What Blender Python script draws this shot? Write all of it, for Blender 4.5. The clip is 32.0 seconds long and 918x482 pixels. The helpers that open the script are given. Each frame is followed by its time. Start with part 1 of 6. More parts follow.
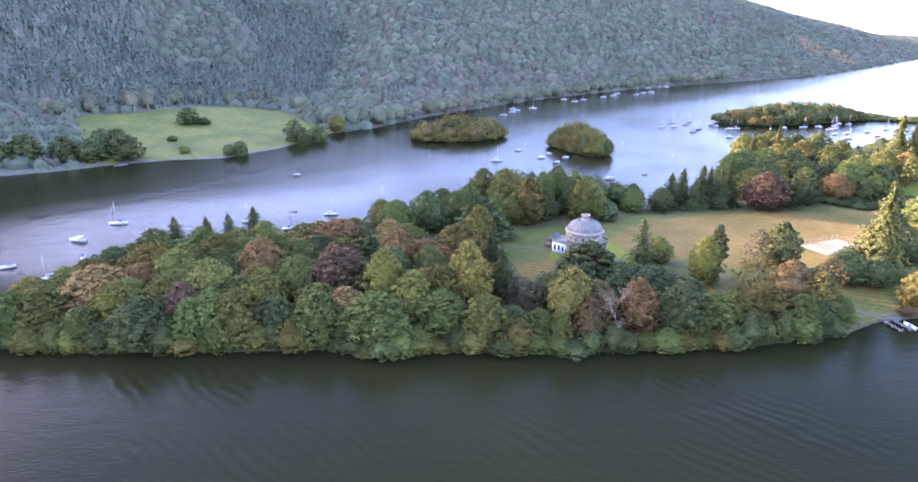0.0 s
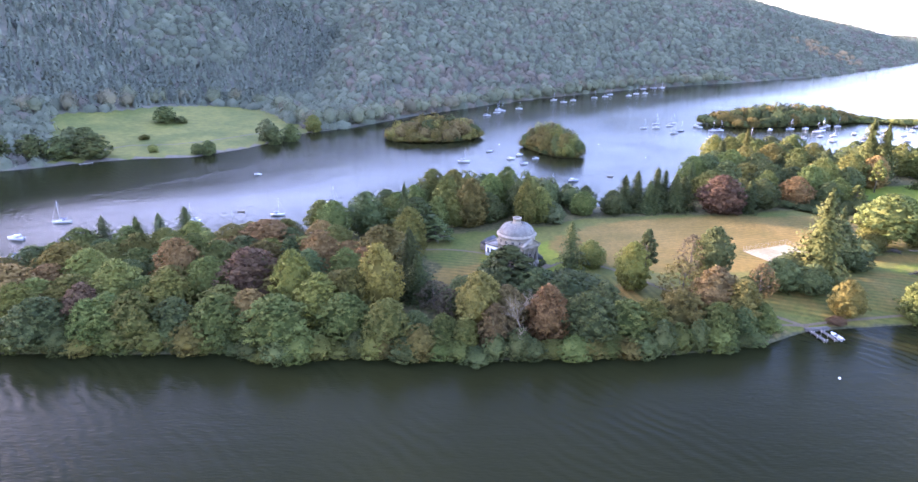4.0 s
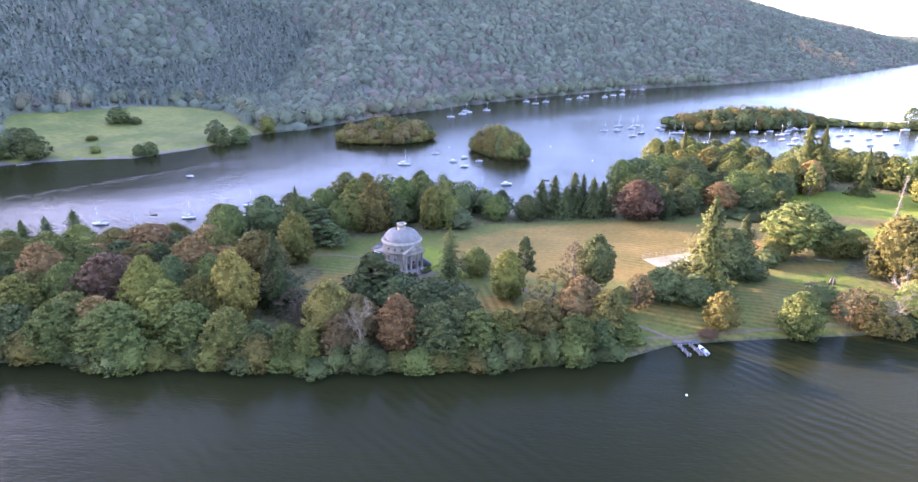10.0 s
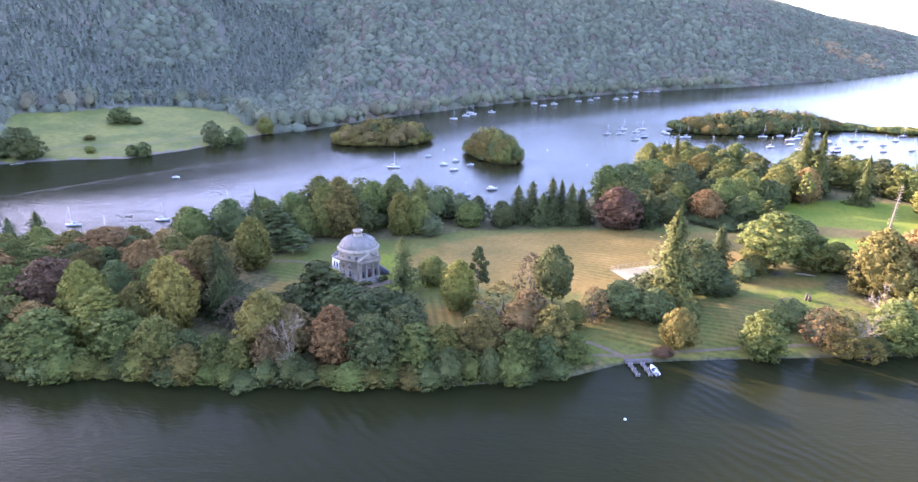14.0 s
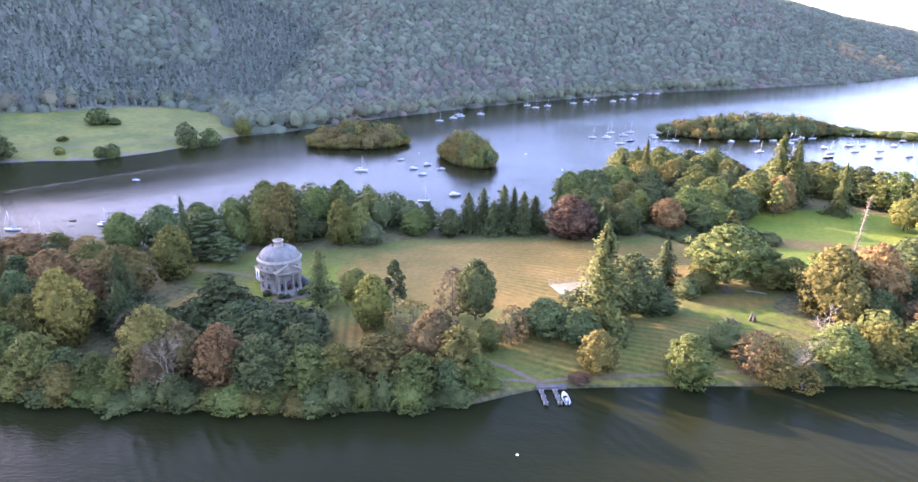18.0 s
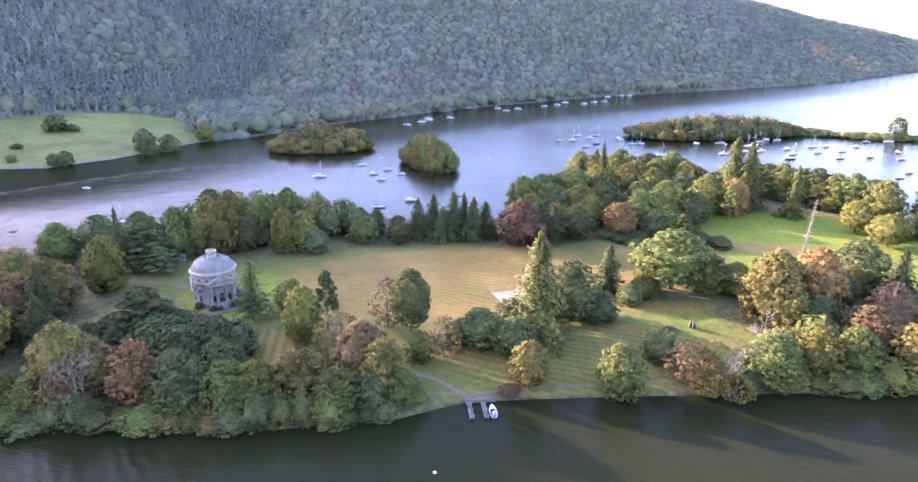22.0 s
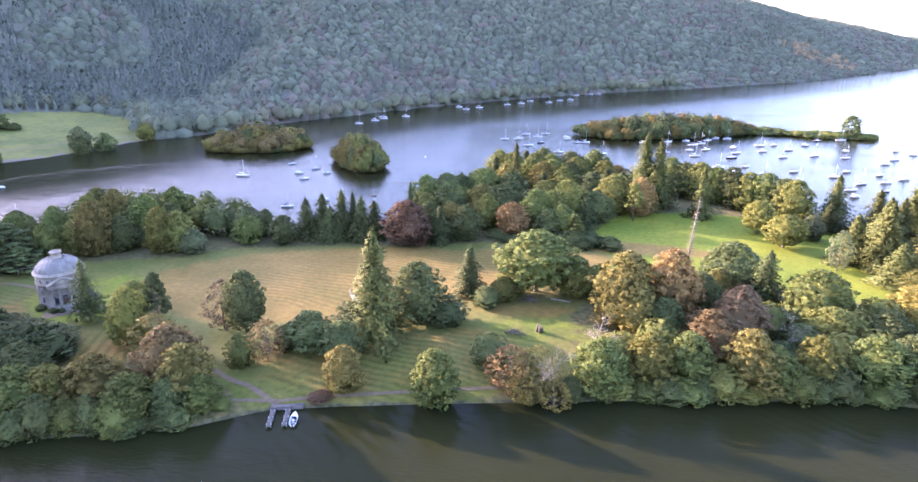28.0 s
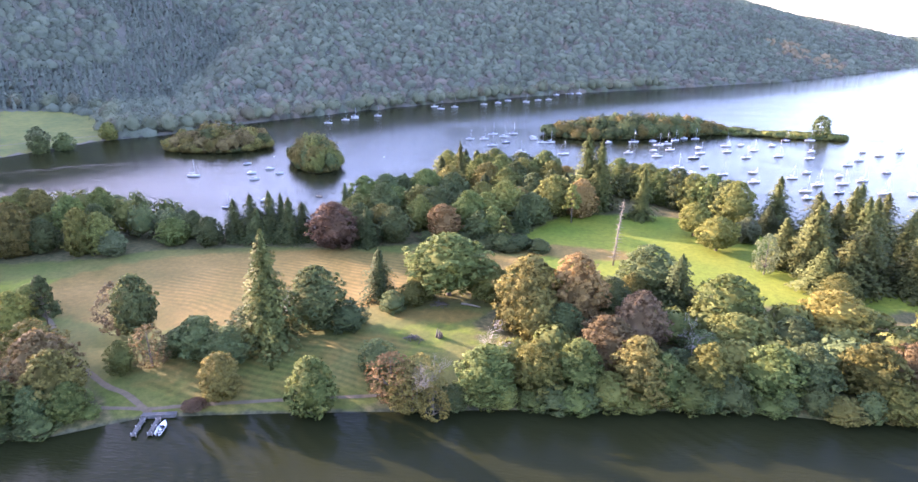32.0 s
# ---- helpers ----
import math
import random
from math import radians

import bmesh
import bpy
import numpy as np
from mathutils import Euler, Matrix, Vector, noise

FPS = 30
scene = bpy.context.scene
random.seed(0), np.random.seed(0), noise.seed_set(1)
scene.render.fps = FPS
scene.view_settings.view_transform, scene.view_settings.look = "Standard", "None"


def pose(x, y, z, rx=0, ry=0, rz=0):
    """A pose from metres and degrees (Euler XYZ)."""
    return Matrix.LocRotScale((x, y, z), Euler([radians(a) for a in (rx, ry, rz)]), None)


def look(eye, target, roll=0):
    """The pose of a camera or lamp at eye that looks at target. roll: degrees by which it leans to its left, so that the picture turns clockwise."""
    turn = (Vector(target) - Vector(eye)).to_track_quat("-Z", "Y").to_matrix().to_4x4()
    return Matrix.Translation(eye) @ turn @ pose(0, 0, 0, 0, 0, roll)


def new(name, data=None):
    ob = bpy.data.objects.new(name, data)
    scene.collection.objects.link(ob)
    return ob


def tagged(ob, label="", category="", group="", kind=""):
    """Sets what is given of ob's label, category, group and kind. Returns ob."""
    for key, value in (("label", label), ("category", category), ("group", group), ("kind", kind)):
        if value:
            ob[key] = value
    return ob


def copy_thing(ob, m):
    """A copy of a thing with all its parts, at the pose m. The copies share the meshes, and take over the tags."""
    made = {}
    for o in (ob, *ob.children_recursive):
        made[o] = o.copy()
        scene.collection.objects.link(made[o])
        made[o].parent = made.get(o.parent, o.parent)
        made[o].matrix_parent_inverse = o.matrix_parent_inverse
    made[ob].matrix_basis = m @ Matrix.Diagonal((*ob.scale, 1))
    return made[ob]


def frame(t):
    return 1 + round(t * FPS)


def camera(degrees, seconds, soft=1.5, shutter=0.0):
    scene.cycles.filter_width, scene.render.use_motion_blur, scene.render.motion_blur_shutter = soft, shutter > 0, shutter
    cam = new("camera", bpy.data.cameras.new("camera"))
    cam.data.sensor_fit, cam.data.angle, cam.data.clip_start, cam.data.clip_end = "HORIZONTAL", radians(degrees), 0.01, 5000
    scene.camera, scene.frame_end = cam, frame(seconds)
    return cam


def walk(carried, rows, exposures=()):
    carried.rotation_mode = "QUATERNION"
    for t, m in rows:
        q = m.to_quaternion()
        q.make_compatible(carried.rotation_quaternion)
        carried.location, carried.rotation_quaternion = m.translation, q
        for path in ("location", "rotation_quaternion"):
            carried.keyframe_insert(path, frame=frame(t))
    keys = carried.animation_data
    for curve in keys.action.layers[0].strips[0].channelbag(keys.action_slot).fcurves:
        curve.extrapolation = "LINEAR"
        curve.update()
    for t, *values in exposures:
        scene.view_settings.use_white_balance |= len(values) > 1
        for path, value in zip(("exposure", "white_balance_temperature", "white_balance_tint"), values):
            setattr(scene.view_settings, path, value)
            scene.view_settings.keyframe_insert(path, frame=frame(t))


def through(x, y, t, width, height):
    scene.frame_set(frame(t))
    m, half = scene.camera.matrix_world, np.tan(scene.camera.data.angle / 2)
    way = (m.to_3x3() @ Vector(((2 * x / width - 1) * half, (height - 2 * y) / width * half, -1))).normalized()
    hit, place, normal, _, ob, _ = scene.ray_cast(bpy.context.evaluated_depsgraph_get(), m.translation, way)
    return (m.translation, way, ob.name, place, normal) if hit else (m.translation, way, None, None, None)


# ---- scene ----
cam = camera(71.0, 32.0, 1.5)
PATH = [
    (0, (-2.768, -0.768, 114.915), (-2.768, 1.12, 114.255), 0.4),
    (0.5, (1.932, -0.106, 114.804), (1.93, 1.782, 114.143), 0.4),
    (1, (6.9, 0.716, 114.595), (6.896, 2.604, 113.935), 0.4),
    (1.5, (11.535, 1.651, 114.38), (11.531, 3.539, 113.72), 0.4),
    (2, (16.296, 2.489, 114.273), (16.293, 4.377, 113.613), 0.4),
    (2.5, (21.725, 3.5, 114.126), (21.716, 5.388, 113.467), 0.5),
    (3, (26.919, 4.245, 114.087), (26.894, 6.133, 113.428), 0.4),
    (3.5, (32.227, 5.223, 113.983), (32.186, 7.111, 113.324), 0.4),
    (5.5, (53.052, 8.571, 114.062), (53.001, 10.459, 113.404), 0.5),
    (6, (58.088, 9.443, 114.271), (58.036, 11.331, 113.613), 0.4),
    (6.5, (63.013, 10.439, 114.271), (62.96, 12.327, 113.612), 0.4),
    (7, (68.106, 11.432, 114.464), (68.052, 13.32, 113.805), 0.4),
    (7.5, (73.096, 12.267, 114.241), (73.04, 14.155, 113.583), 0.4),
    (8, (78.071, 13.249, 114.291), (78.013, 15.137, 113.633), 0.4),
    (8.5, (82.887, 14.133, 114.315), (82.827, 16.02, 113.657), 0.4),
    (9, (87.07, 14.782, 114.458), (87.01, 16.669, 113.8), 0.5),
    (9.5, (91.121, 15.42, 114.495), (91.06, 17.308, 113.837), 0.5),
    (10, (95.163, 16.214, 114.588), (95.083, 18.101, 113.93), 0.5),
    (10.5, (99.19, 17.264, 114.631), (99.078, 19.15, 113.973), 0.5),
    (11, (102.872, 18.148, 114.738), (102.726, 20.031, 114.08), 0.4),
    (11.5, (106.405, 19.382, 114.579), (106.241, 21.264, 113.923), 0.4),
    (12, (109.765, 21.015, 114.728), (109.613, 22.898, 114.071), 0.4),
    (12.5, (113.358, 22.39, 114.742), (113.221, 24.274, 114.086), 0.4),
    (13, (116.948, 24.233, 114.845), (116.812, 26.117, 114.188), 0.4),
    (13.5, (120.755, 26.09, 114.857), (120.607, 27.974, 114.201), 0.5),
    (14, (124.827, 28.185, 114.981), (124.665, 30.067, 114.324), 0.5),
    (14.5, (129.021, 30.34, 114.935), (128.848, 32.221, 114.279), 0.4),
    (16.5, (147.28, 39.924, 114.798), (147.019, 41.795, 114.141), 0.5),
    (17, (152.346, 42.707, 114.84), (152.095, 44.579, 114.183), 0.5),
    (17.5, (157.538, 45.709, 114.751), (157.307, 47.583, 114.094), 0.5),
    (18, (161.866, 48.475, 114.652), (161.648, 50.352, 113.996), 0.5),
    (18.5, (164.886, 50.62, 114.505), (164.684, 52.499, 113.849), 0.5),
    (19, (166.812, 52.25, 114.445), (166.618, 54.13, 113.79), 0.4),
    (19.5, (169.207, 54.473, 114.765), (169.033, 56.357, 114.117), 0.4),
    (20, (170.036, 54.803, 114.738), (169.863, 56.687, 114.09), 0.3),
    (20.5, (171.403, 55.017, 114.814), (171.23, 56.901, 114.166), 0.3),
    (21, (173.41, 55.383, 114.979), (173.238, 57.267, 114.33), 0.4),
    (21.5, (176.733, 55.725, 115.081), (176.558, 57.609, 114.433), 0.3),
    (22, (180.622, 56.42, 115.088), (180.447, 58.304, 114.44), 0.3),
    (22.5, (184.978, 57.257, 115.037), (184.802, 59.14, 114.389), 0.3),
    (23, (189.45, 58.222, 114.934), (189.273, 60.105, 114.285), 0.3),
    (23.5, (193.709, 59.194, 114.805), (193.532, 61.078, 114.156), 0.3),
    (24, (198.429, 60.188, 114.623), (198.25, 62.071, 113.974), 0.3),
    (24.5, (203.243, 61.357, 114.545), (203.063, 63.24, 113.895), 0.2),
    (25, (208.228, 62.325, 114.607), (208.047, 64.207, 113.957), 0.2),
    (25.5, (213.506, 63.259, 114.432), (213.323, 65.142, 113.782), 0.2),
    (27.5, (235.726, 68.617, 113.475), (235.535, 70.499, 112.825), 0.1),
    (28, (241.036, 69.817, 113.464), (240.844, 71.698, 112.814), 0.2),
    (28.5, (246.087, 71.022, 113.341), (245.895, 72.903, 112.69), 0.2),
    (29, (251.124, 72.353, 113.284), (250.93, 74.234, 112.632), 0.1),
    (29.5, (255.706, 73.591, 113.184), (255.51, 75.472, 112.532), 0.1),
    (30, (260.194, 74.922, 113.128), (259.997, 76.803, 112.477), 0.1),
    (30.5, (264.565, 76.084, 113.233), (264.367, 77.965, 112.581), 0.2),
    (31, (269.138, 77.093, 113.272), (268.938, 78.974, 112.62), 0.2),
    (31.5, (273.618, 78.337, 113.219), (273.419, 80.217, 112.566), 0.2),
    (32, (278.113, 79.462, 113.195), (277.912, 81.342, 112.543), 0.2),
]
LOOK = (5500, 46)     # white balance
walk(cam, [(t, look(eye, target, roll)) for t, eye, target, roll in PATH], [(0, 3.88, *LOOK), (14, 3.88, *LOOK), (24, 3.82, *LOOK), (32, 3.78, *LOOK)])

# ---- light ----
SUN_AZ = radians(90 + 65)      # the sun stands to the left of the flight, a little ahead
SUN_EL = radians(15.5)
world = bpy.data.worlds.new("sky")
scene.world = world
world.use_nodes = True
wn, wl = world.node_tree.nodes, world.node_tree.links
sky = wn.new("ShaderNodeTexSky")
sky.sky_type = "NISHITA"
sky.sun_disc = False
sky.sun_elevation = SUN_EL
sky.sun_rotation = math.pi / 2 - SUN_AZ
sky.air_density, sky.dust_density, sky.ozone_density = 1.0, 1.5, 1.0
wl.new(sky.outputs[0], wn["Background"].inputs[0])
wn["Background"].inputs[1].default_value = 0.15
sun = new("sun", bpy.data.lights.new("sun", "SUN"))
sun.data.energy, sun.data.angle, sun.data.color = 3.15, radians(1.2), (1.0, 0.80, 0.52)
sun_dir = Vector((math.cos(SUN_AZ) * math.cos(SUN_EL), math.sin(SUN_AZ) * math.cos(SUN_EL), math.sin(SUN_EL)))
sun.matrix_world = look(sun_dir * 900, (0, 0, 0))


# ---- materials ----
def shader(name):
    m = bpy.data.materials.new(name)
    m.use_nodes = True
    n, l = m.node_tree.nodes, m.node_tree.links
    return m, n, l, n["Principled BSDF"]


def noise_at(n, l, scale, detail=3.0, stretch=None):
    t = n.new("ShaderNodeTexCoord")
    x = n.new("ShaderNodeTexNoise")
    x.inputs["Scale"].default_value, x.inputs["Detail"].default_value = scale, detail
    if stretch:
        mp = n.new("ShaderNodeMapping")
        mp.inputs["Scale"].default_value = stretch
        l.new(t.outputs["Object"], mp.inputs[0])
        l.new(mp.outputs[0], x.inputs["Vector"])
    else:
        l.new(t.outputs["Object"], x.inputs["Vector"])
    return x


def ramp(n, l, source, stops):
    r = n.new("ShaderNodeValToRGB")
    e = r.color_ramp.elements
    while len(e) < len(stops):
        e.new(0.5)
    for k, (at, c) in enumerate(stops):
        e[k].position, e[k].color = at, (*c, 1)
    l.new(source, r.inputs[0])
    return r


def mixed(n, l, kind, fac, a, b):
    x = n.new("ShaderNodeMix")
    x.data_type, x.blend_type = "RGBA", kind
    for s, v in ((0, fac), (6, a), (7, b)):
        if hasattr(v, "links"):
            l.new(v, x.inputs[s])
        else:
            x.inputs[s].default_value = v
    return x.outputs[2]


def surface(name, dark, light, scale=0.6, rough=0.7, metal=0.0, bump=0.15, fine=8.0, spec=0.4):
    """A painted, stone, wooden or metal surface: broad stains and a fine grain."""
    m, n, l, p = shader(name)
    a, b = noise_at(n, l, scale, 4), noise_at(n, l, fine, 3)
    c = ramp(n, l, a.outputs[0], [(0.3, dark), (0.7, light)]).outputs[0]
    grain = ramp(n, l, b.outputs[0], [(0.25, (0.72,) * 3), (0.75, (1.12,) * 3)]).outputs[0]
    l.new(mixed(n, l, "MULTIPLY", 1.0, c, grain), p.inputs["Base Color"])
    p.inputs["Roughness"].default_value, p.inputs["Metallic"].default_value = rough, metal
    p.inputs["Specular IOR Level"].default_value = spec
    if bump:
        k = n.new("ShaderNodeBump")
        k.inputs["Strength"].default_value, k.inputs["Distance"].default_value = bump, 0.05
        l.new(b.outputs[0], k.inputs["Height"])
        l.new(k.outputs[0], p.inputs["Normal"])
    return m


def foliage(name, low, mid, high, through=0.38, spread=0.09, sheen=0.0, patch=0.22, grain=0.42):
    """Leaves: colour by clump of leaves, by tree, and in broad patches; some light comes through."""
    m, n, l, p = shader(name)
    g, o = n.new("ShaderNodeNewGeometry"), n.new("ShaderNodeObjectInfo")
    z = noise_at(n, l, patch, 3)
    add = n.new("ShaderNodeMath")
    add.operation = "MULTIPLY_ADD"
    l.new(z.outputs[0], add.inputs[0])
    add.inputs[1].default_value = 0.75
    half = n.new("ShaderNodeMath")
    half.operation = "MULTIPLY"
    half.inputs[1].default_value = grain
    add.inputs[1].default_value = 1.17 - grain
    l.new(g.outputs["Random Per Island"], half.inputs[0])
    l.new(half.outputs[0], add.inputs[2])
    c = ramp(n, l, add.outputs[0], [(0.32, low), (0.57, mid), (0.86, high)]).outputs[0]
    hsv = n.new("ShaderNodeHueSaturation")
    for key, width, mid_v in (("Hue", 0.022, 0.5), ("Value", spread * 5, 1.0)):
        q = n.new("ShaderNodeMapRange")
        q.inputs[3].default_value, q.inputs[4].default_value = mid_v - width / 2, mid_v + width / 2
        l.new(o.outputs["Random"], q.inputs[0])
        l.new(q.outputs[0], hsv.inputs[key])
    l.new(c, hsv.inputs["Color"])
    l.new(hsv.outputs[0], p.inputs["Base Color"])
    p.inputs["Roughness"].default_value = 0.8
    p.inputs["Specular IOR Level"].default_value = 0.08
    p.inputs["Sheen Weight"].default_value = sheen
    p.inputs["Sheen Tint"].default_value = (0.75, 0.85, 1.0, 1)
    t, x = n.new("ShaderNodeBsdfTranslucent"), n.new("ShaderNodeMixShader")
    l.new(hsv.outputs[0], t.inputs[0])
    x.inputs[0].default_value = through
    l.new(p.outputs[0], x.inputs[1])
    l.new(t.outputs[0], x.inputs[2])
    l.new(x.outputs[0], n["Material Output"].inputs[0])
    return m


LEAF = {
    "oak": foliage("oak leaves", (0.056, 0.073, 0.018), (0.100, 0.116, 0.028), (0.140, 0.147, 0.037)),
    "deep": foliage("deep green leaves", (0.043, 0.058, 0.021), (0.083, 0.098, 0.031), (0.116, 0.126, 0.040)),
    "lime": foliage("yellowing leaves", (0.070, 0.073, 0.016), (0.122, 0.114, 0.025), (0.162, 0.143, 0.030)),
    "gold": foliage("golden leaves", (0.107, 0.085, 0.020), (0.171, 0.134, 0.029), (0.203, 0.157, 0.034)),
    "rust": foliage("rusty leaves", (0.114, 0.073, 0.026), (0.197, 0.122, 0.041), (0.245, 0.152, 0.052)),
    "brown": foliage("brown-green leaves", (0.076, 0.068, 0.018), (0.133, 0.110, 0.028), (0.171, 0.135, 0.034)),
    "copper": foliage("copper beech leaves", (0.076, 0.047, 0.024), (0.123, 0.079, 0.040), (0.150, 0.099, 0.048)),
    "pink": foliage("thinning pinkish brown leaves", (0.077, 0.052, 0.021), (0.121, 0.085, 0.032), (0.141, 0.104, 0.040)),
    "olive": foliage("olive leaves", (0.076, 0.086, 0.020), (0.136, 0.137, 0.032), (0.179, 0.169, 0.040)),
    "grey": foliage("grey-green leaves", (0.062, 0.073, 0.030), (0.104, 0.114, 0.047), (0.135, 0.139, 0.058)),
    "ash": foliage("bare grey-brown twigs", (0.058, 0.046, 0.024), (0.092, 0.074, 0.038), (0.112, 0.092, 0.049)),
    "yew": foliage("dark evergreen needles", (0.025, 0.032, 0.012), (0.048, 0.059, 0.018), (0.071, 0.078, 0.025), 0.2),
    "spruce": foliage("spruce needles", (0.039, 0.048, 0.013), (0.071, 0.076, 0.020), (0.098, 0.098, 0.025), 0.2),
    "cedar": foliage("blue-grey cedar needles", (0.029, 0.039, 0.031), (0.050, 0.063, 0.050), (0.068, 0.080, 0.063), 0.2),
}
def canopy(name, low, mid, high, through=0.36):
    """Woods seen from afar: one colour for each crown, a little uneven within it."""
    m, n, l, p = shader(name)
    tone, g, z = n.new("ShaderNodeAttribute"), n.new("ShaderNodeNewGeometry"), noise_at(n, l, 0.012, 4)
    tone.attribute_name = "tone"
    total = None
    for source, share in ((tone.outputs["Fac"], 0.45), (z.outputs[0], 0.5), (g.outputs["Random Per Island"], 0.24)):
        k = n.new("ShaderNodeMath")
        k.operation = "MULTIPLY_ADD"
        k.inputs[1].default_value, k.inputs[2].default_value = share, -0.1
        l.new(source, k.inputs[0])
        if total:
            l.new(total.outputs[0], k.inputs[2])
        total = k
    c = ramp(n, l, total.outputs[0], [(0.18, low), (0.5, mid), (0.85, high)]).outputs[0]
    l.new(c, p.inputs["Base Color"])
    p.inputs["Roughness"].default_value, p.inputs["Specular IOR Level"].default_value = 0.85, 0.08
    t, x = n.new("ShaderNodeBsdfTranslucent"), n.new("ShaderNodeMixShader")
    l.new(c, t.inputs[0])
    x.inputs[0].default_value = through
    l.new(p.outputs[0], x.inputs[1])
    l.new(t.outputs[0], x.inputs[2])
    l.new(x.outputs[0], n["Material Output"].inputs[0])
    return m


# Paler and greyer than near leaves: the haze of distance is mixed into these colours.
HAZED_LEAF = {
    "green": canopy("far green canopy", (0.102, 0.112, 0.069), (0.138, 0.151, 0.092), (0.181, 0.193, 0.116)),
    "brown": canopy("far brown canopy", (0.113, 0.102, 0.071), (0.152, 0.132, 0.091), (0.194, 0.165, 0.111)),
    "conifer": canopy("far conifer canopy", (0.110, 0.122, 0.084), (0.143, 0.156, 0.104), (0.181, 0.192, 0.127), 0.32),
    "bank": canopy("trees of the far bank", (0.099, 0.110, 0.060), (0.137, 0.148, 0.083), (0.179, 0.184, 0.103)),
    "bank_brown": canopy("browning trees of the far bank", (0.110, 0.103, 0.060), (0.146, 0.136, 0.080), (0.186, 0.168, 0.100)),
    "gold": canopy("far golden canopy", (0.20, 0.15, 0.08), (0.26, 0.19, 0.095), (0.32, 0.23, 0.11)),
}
BARK = surface("bark", (0.050, 0.038, 0.024), (0.115, 0.088, 0.055), 1.5, 0.85, bump=0.5, fine=6)
DARK_DEADWOOD = surface("weathered grey branches", (0.128, 0.098, 0.060), (0.222, 0.174, 0.108), 0.8, 0.8, bump=0.4, fine=5)
DEADWOOD = surface("bleached dead wood", (0.205, 0.168, 0.118), (0.345, 0.288, 0.205), 0.8, 0.8, bump=0.4, fine=5)
STONE = surface("rendered grey stone", (0.114, 0.095, 0.062), (0.200, 0.168, 0.114), 0.35, 0.8, fine=4)
STONE_PALE = surface("pale dressed stone", (0.142, 0.120, 0.084), (0.24, 0.204, 0.146), 0.5, 0.75, fine=5)
LEAD = surface("grey lead roofing", (0.086, 0.078, 0.060), (0.145, 0.132, 0.104), 0.5, 0.6, 0.1, fine=3)
WHITEWASH = surface("white render", (0.50, 0.50, 0.49), (0.66, 0.66, 0.65), 0.6, 0.8, fine=5)
SLATE = surface("dark roof slate", (0.03, 0.03, 0.032), (0.06, 0.06, 0.06), 0.8, 0.7, fine=4)
PANE = surface("dark window glass", (0.012, 0.014, 0.018), (0.02, 0.023, 0.03), 1.0, 0.06, bump=0, spec=0.8)
DOOR_RED = surface("dark red door paint", (0.050, 0.016, 0.014), (0.075, 0.024, 0.020), 2.0, 0.4)
CONCRETE = surface("weathered concrete", (0.058, 0.052, 0.042), (0.100, 0.090, 0.074), 0.6, 0.85, fine=5)
GELCOAT = surface("white gelcoat", (0.46, 0.465, 0.47), (0.57, 0.575, 0.58), 0.5, 0.25, bump=0, spec=0.5)
GELCOAT_NAVY = surface("navy blue hull paint", (0.015, 0.025, 0.06), (0.03, 0.045, 0.09), 0.5, 0.25, bump=0)
CANVAS = surface("blue canvas cover", (0.03, 0.05, 0.10), (0.05, 0.075, 0.14), 2.0, 0.85)
ALU = surface("anodised aluminium", (0.40, 0.41, 0.42), (0.52, 0.53, 0.54), 1.0, 0.35, 0.8, bump=0)
TEAK = surface("weathered teak", (0.22, 0.17, 0.11), (0.34, 0.27, 0.19), 2.0, 0.7)
TIMBER = surface("grey timber", (0.20, 0.18, 0.15), (0.32, 0.29, 0.25), 1.2, 0.8, fine=6)
GRAVEL = surface("grey gravel", (0.078, 0.056, 0.027), (0.108, 0.080, 0.040), 0.5, 0.95, bump=0.4, fine=7)
BUOY_WHITE = surface("white buoy plastic", (0.7, 0.7, 0.68), (0.82, 0.82, 0.8), 2.0, 0.35, bump=0)
SAND = surface("pale shore shingle", (0.072, 0.060, 0.042), (0.108, 0.092, 0.064), 0.2, 0.95, fine=2)


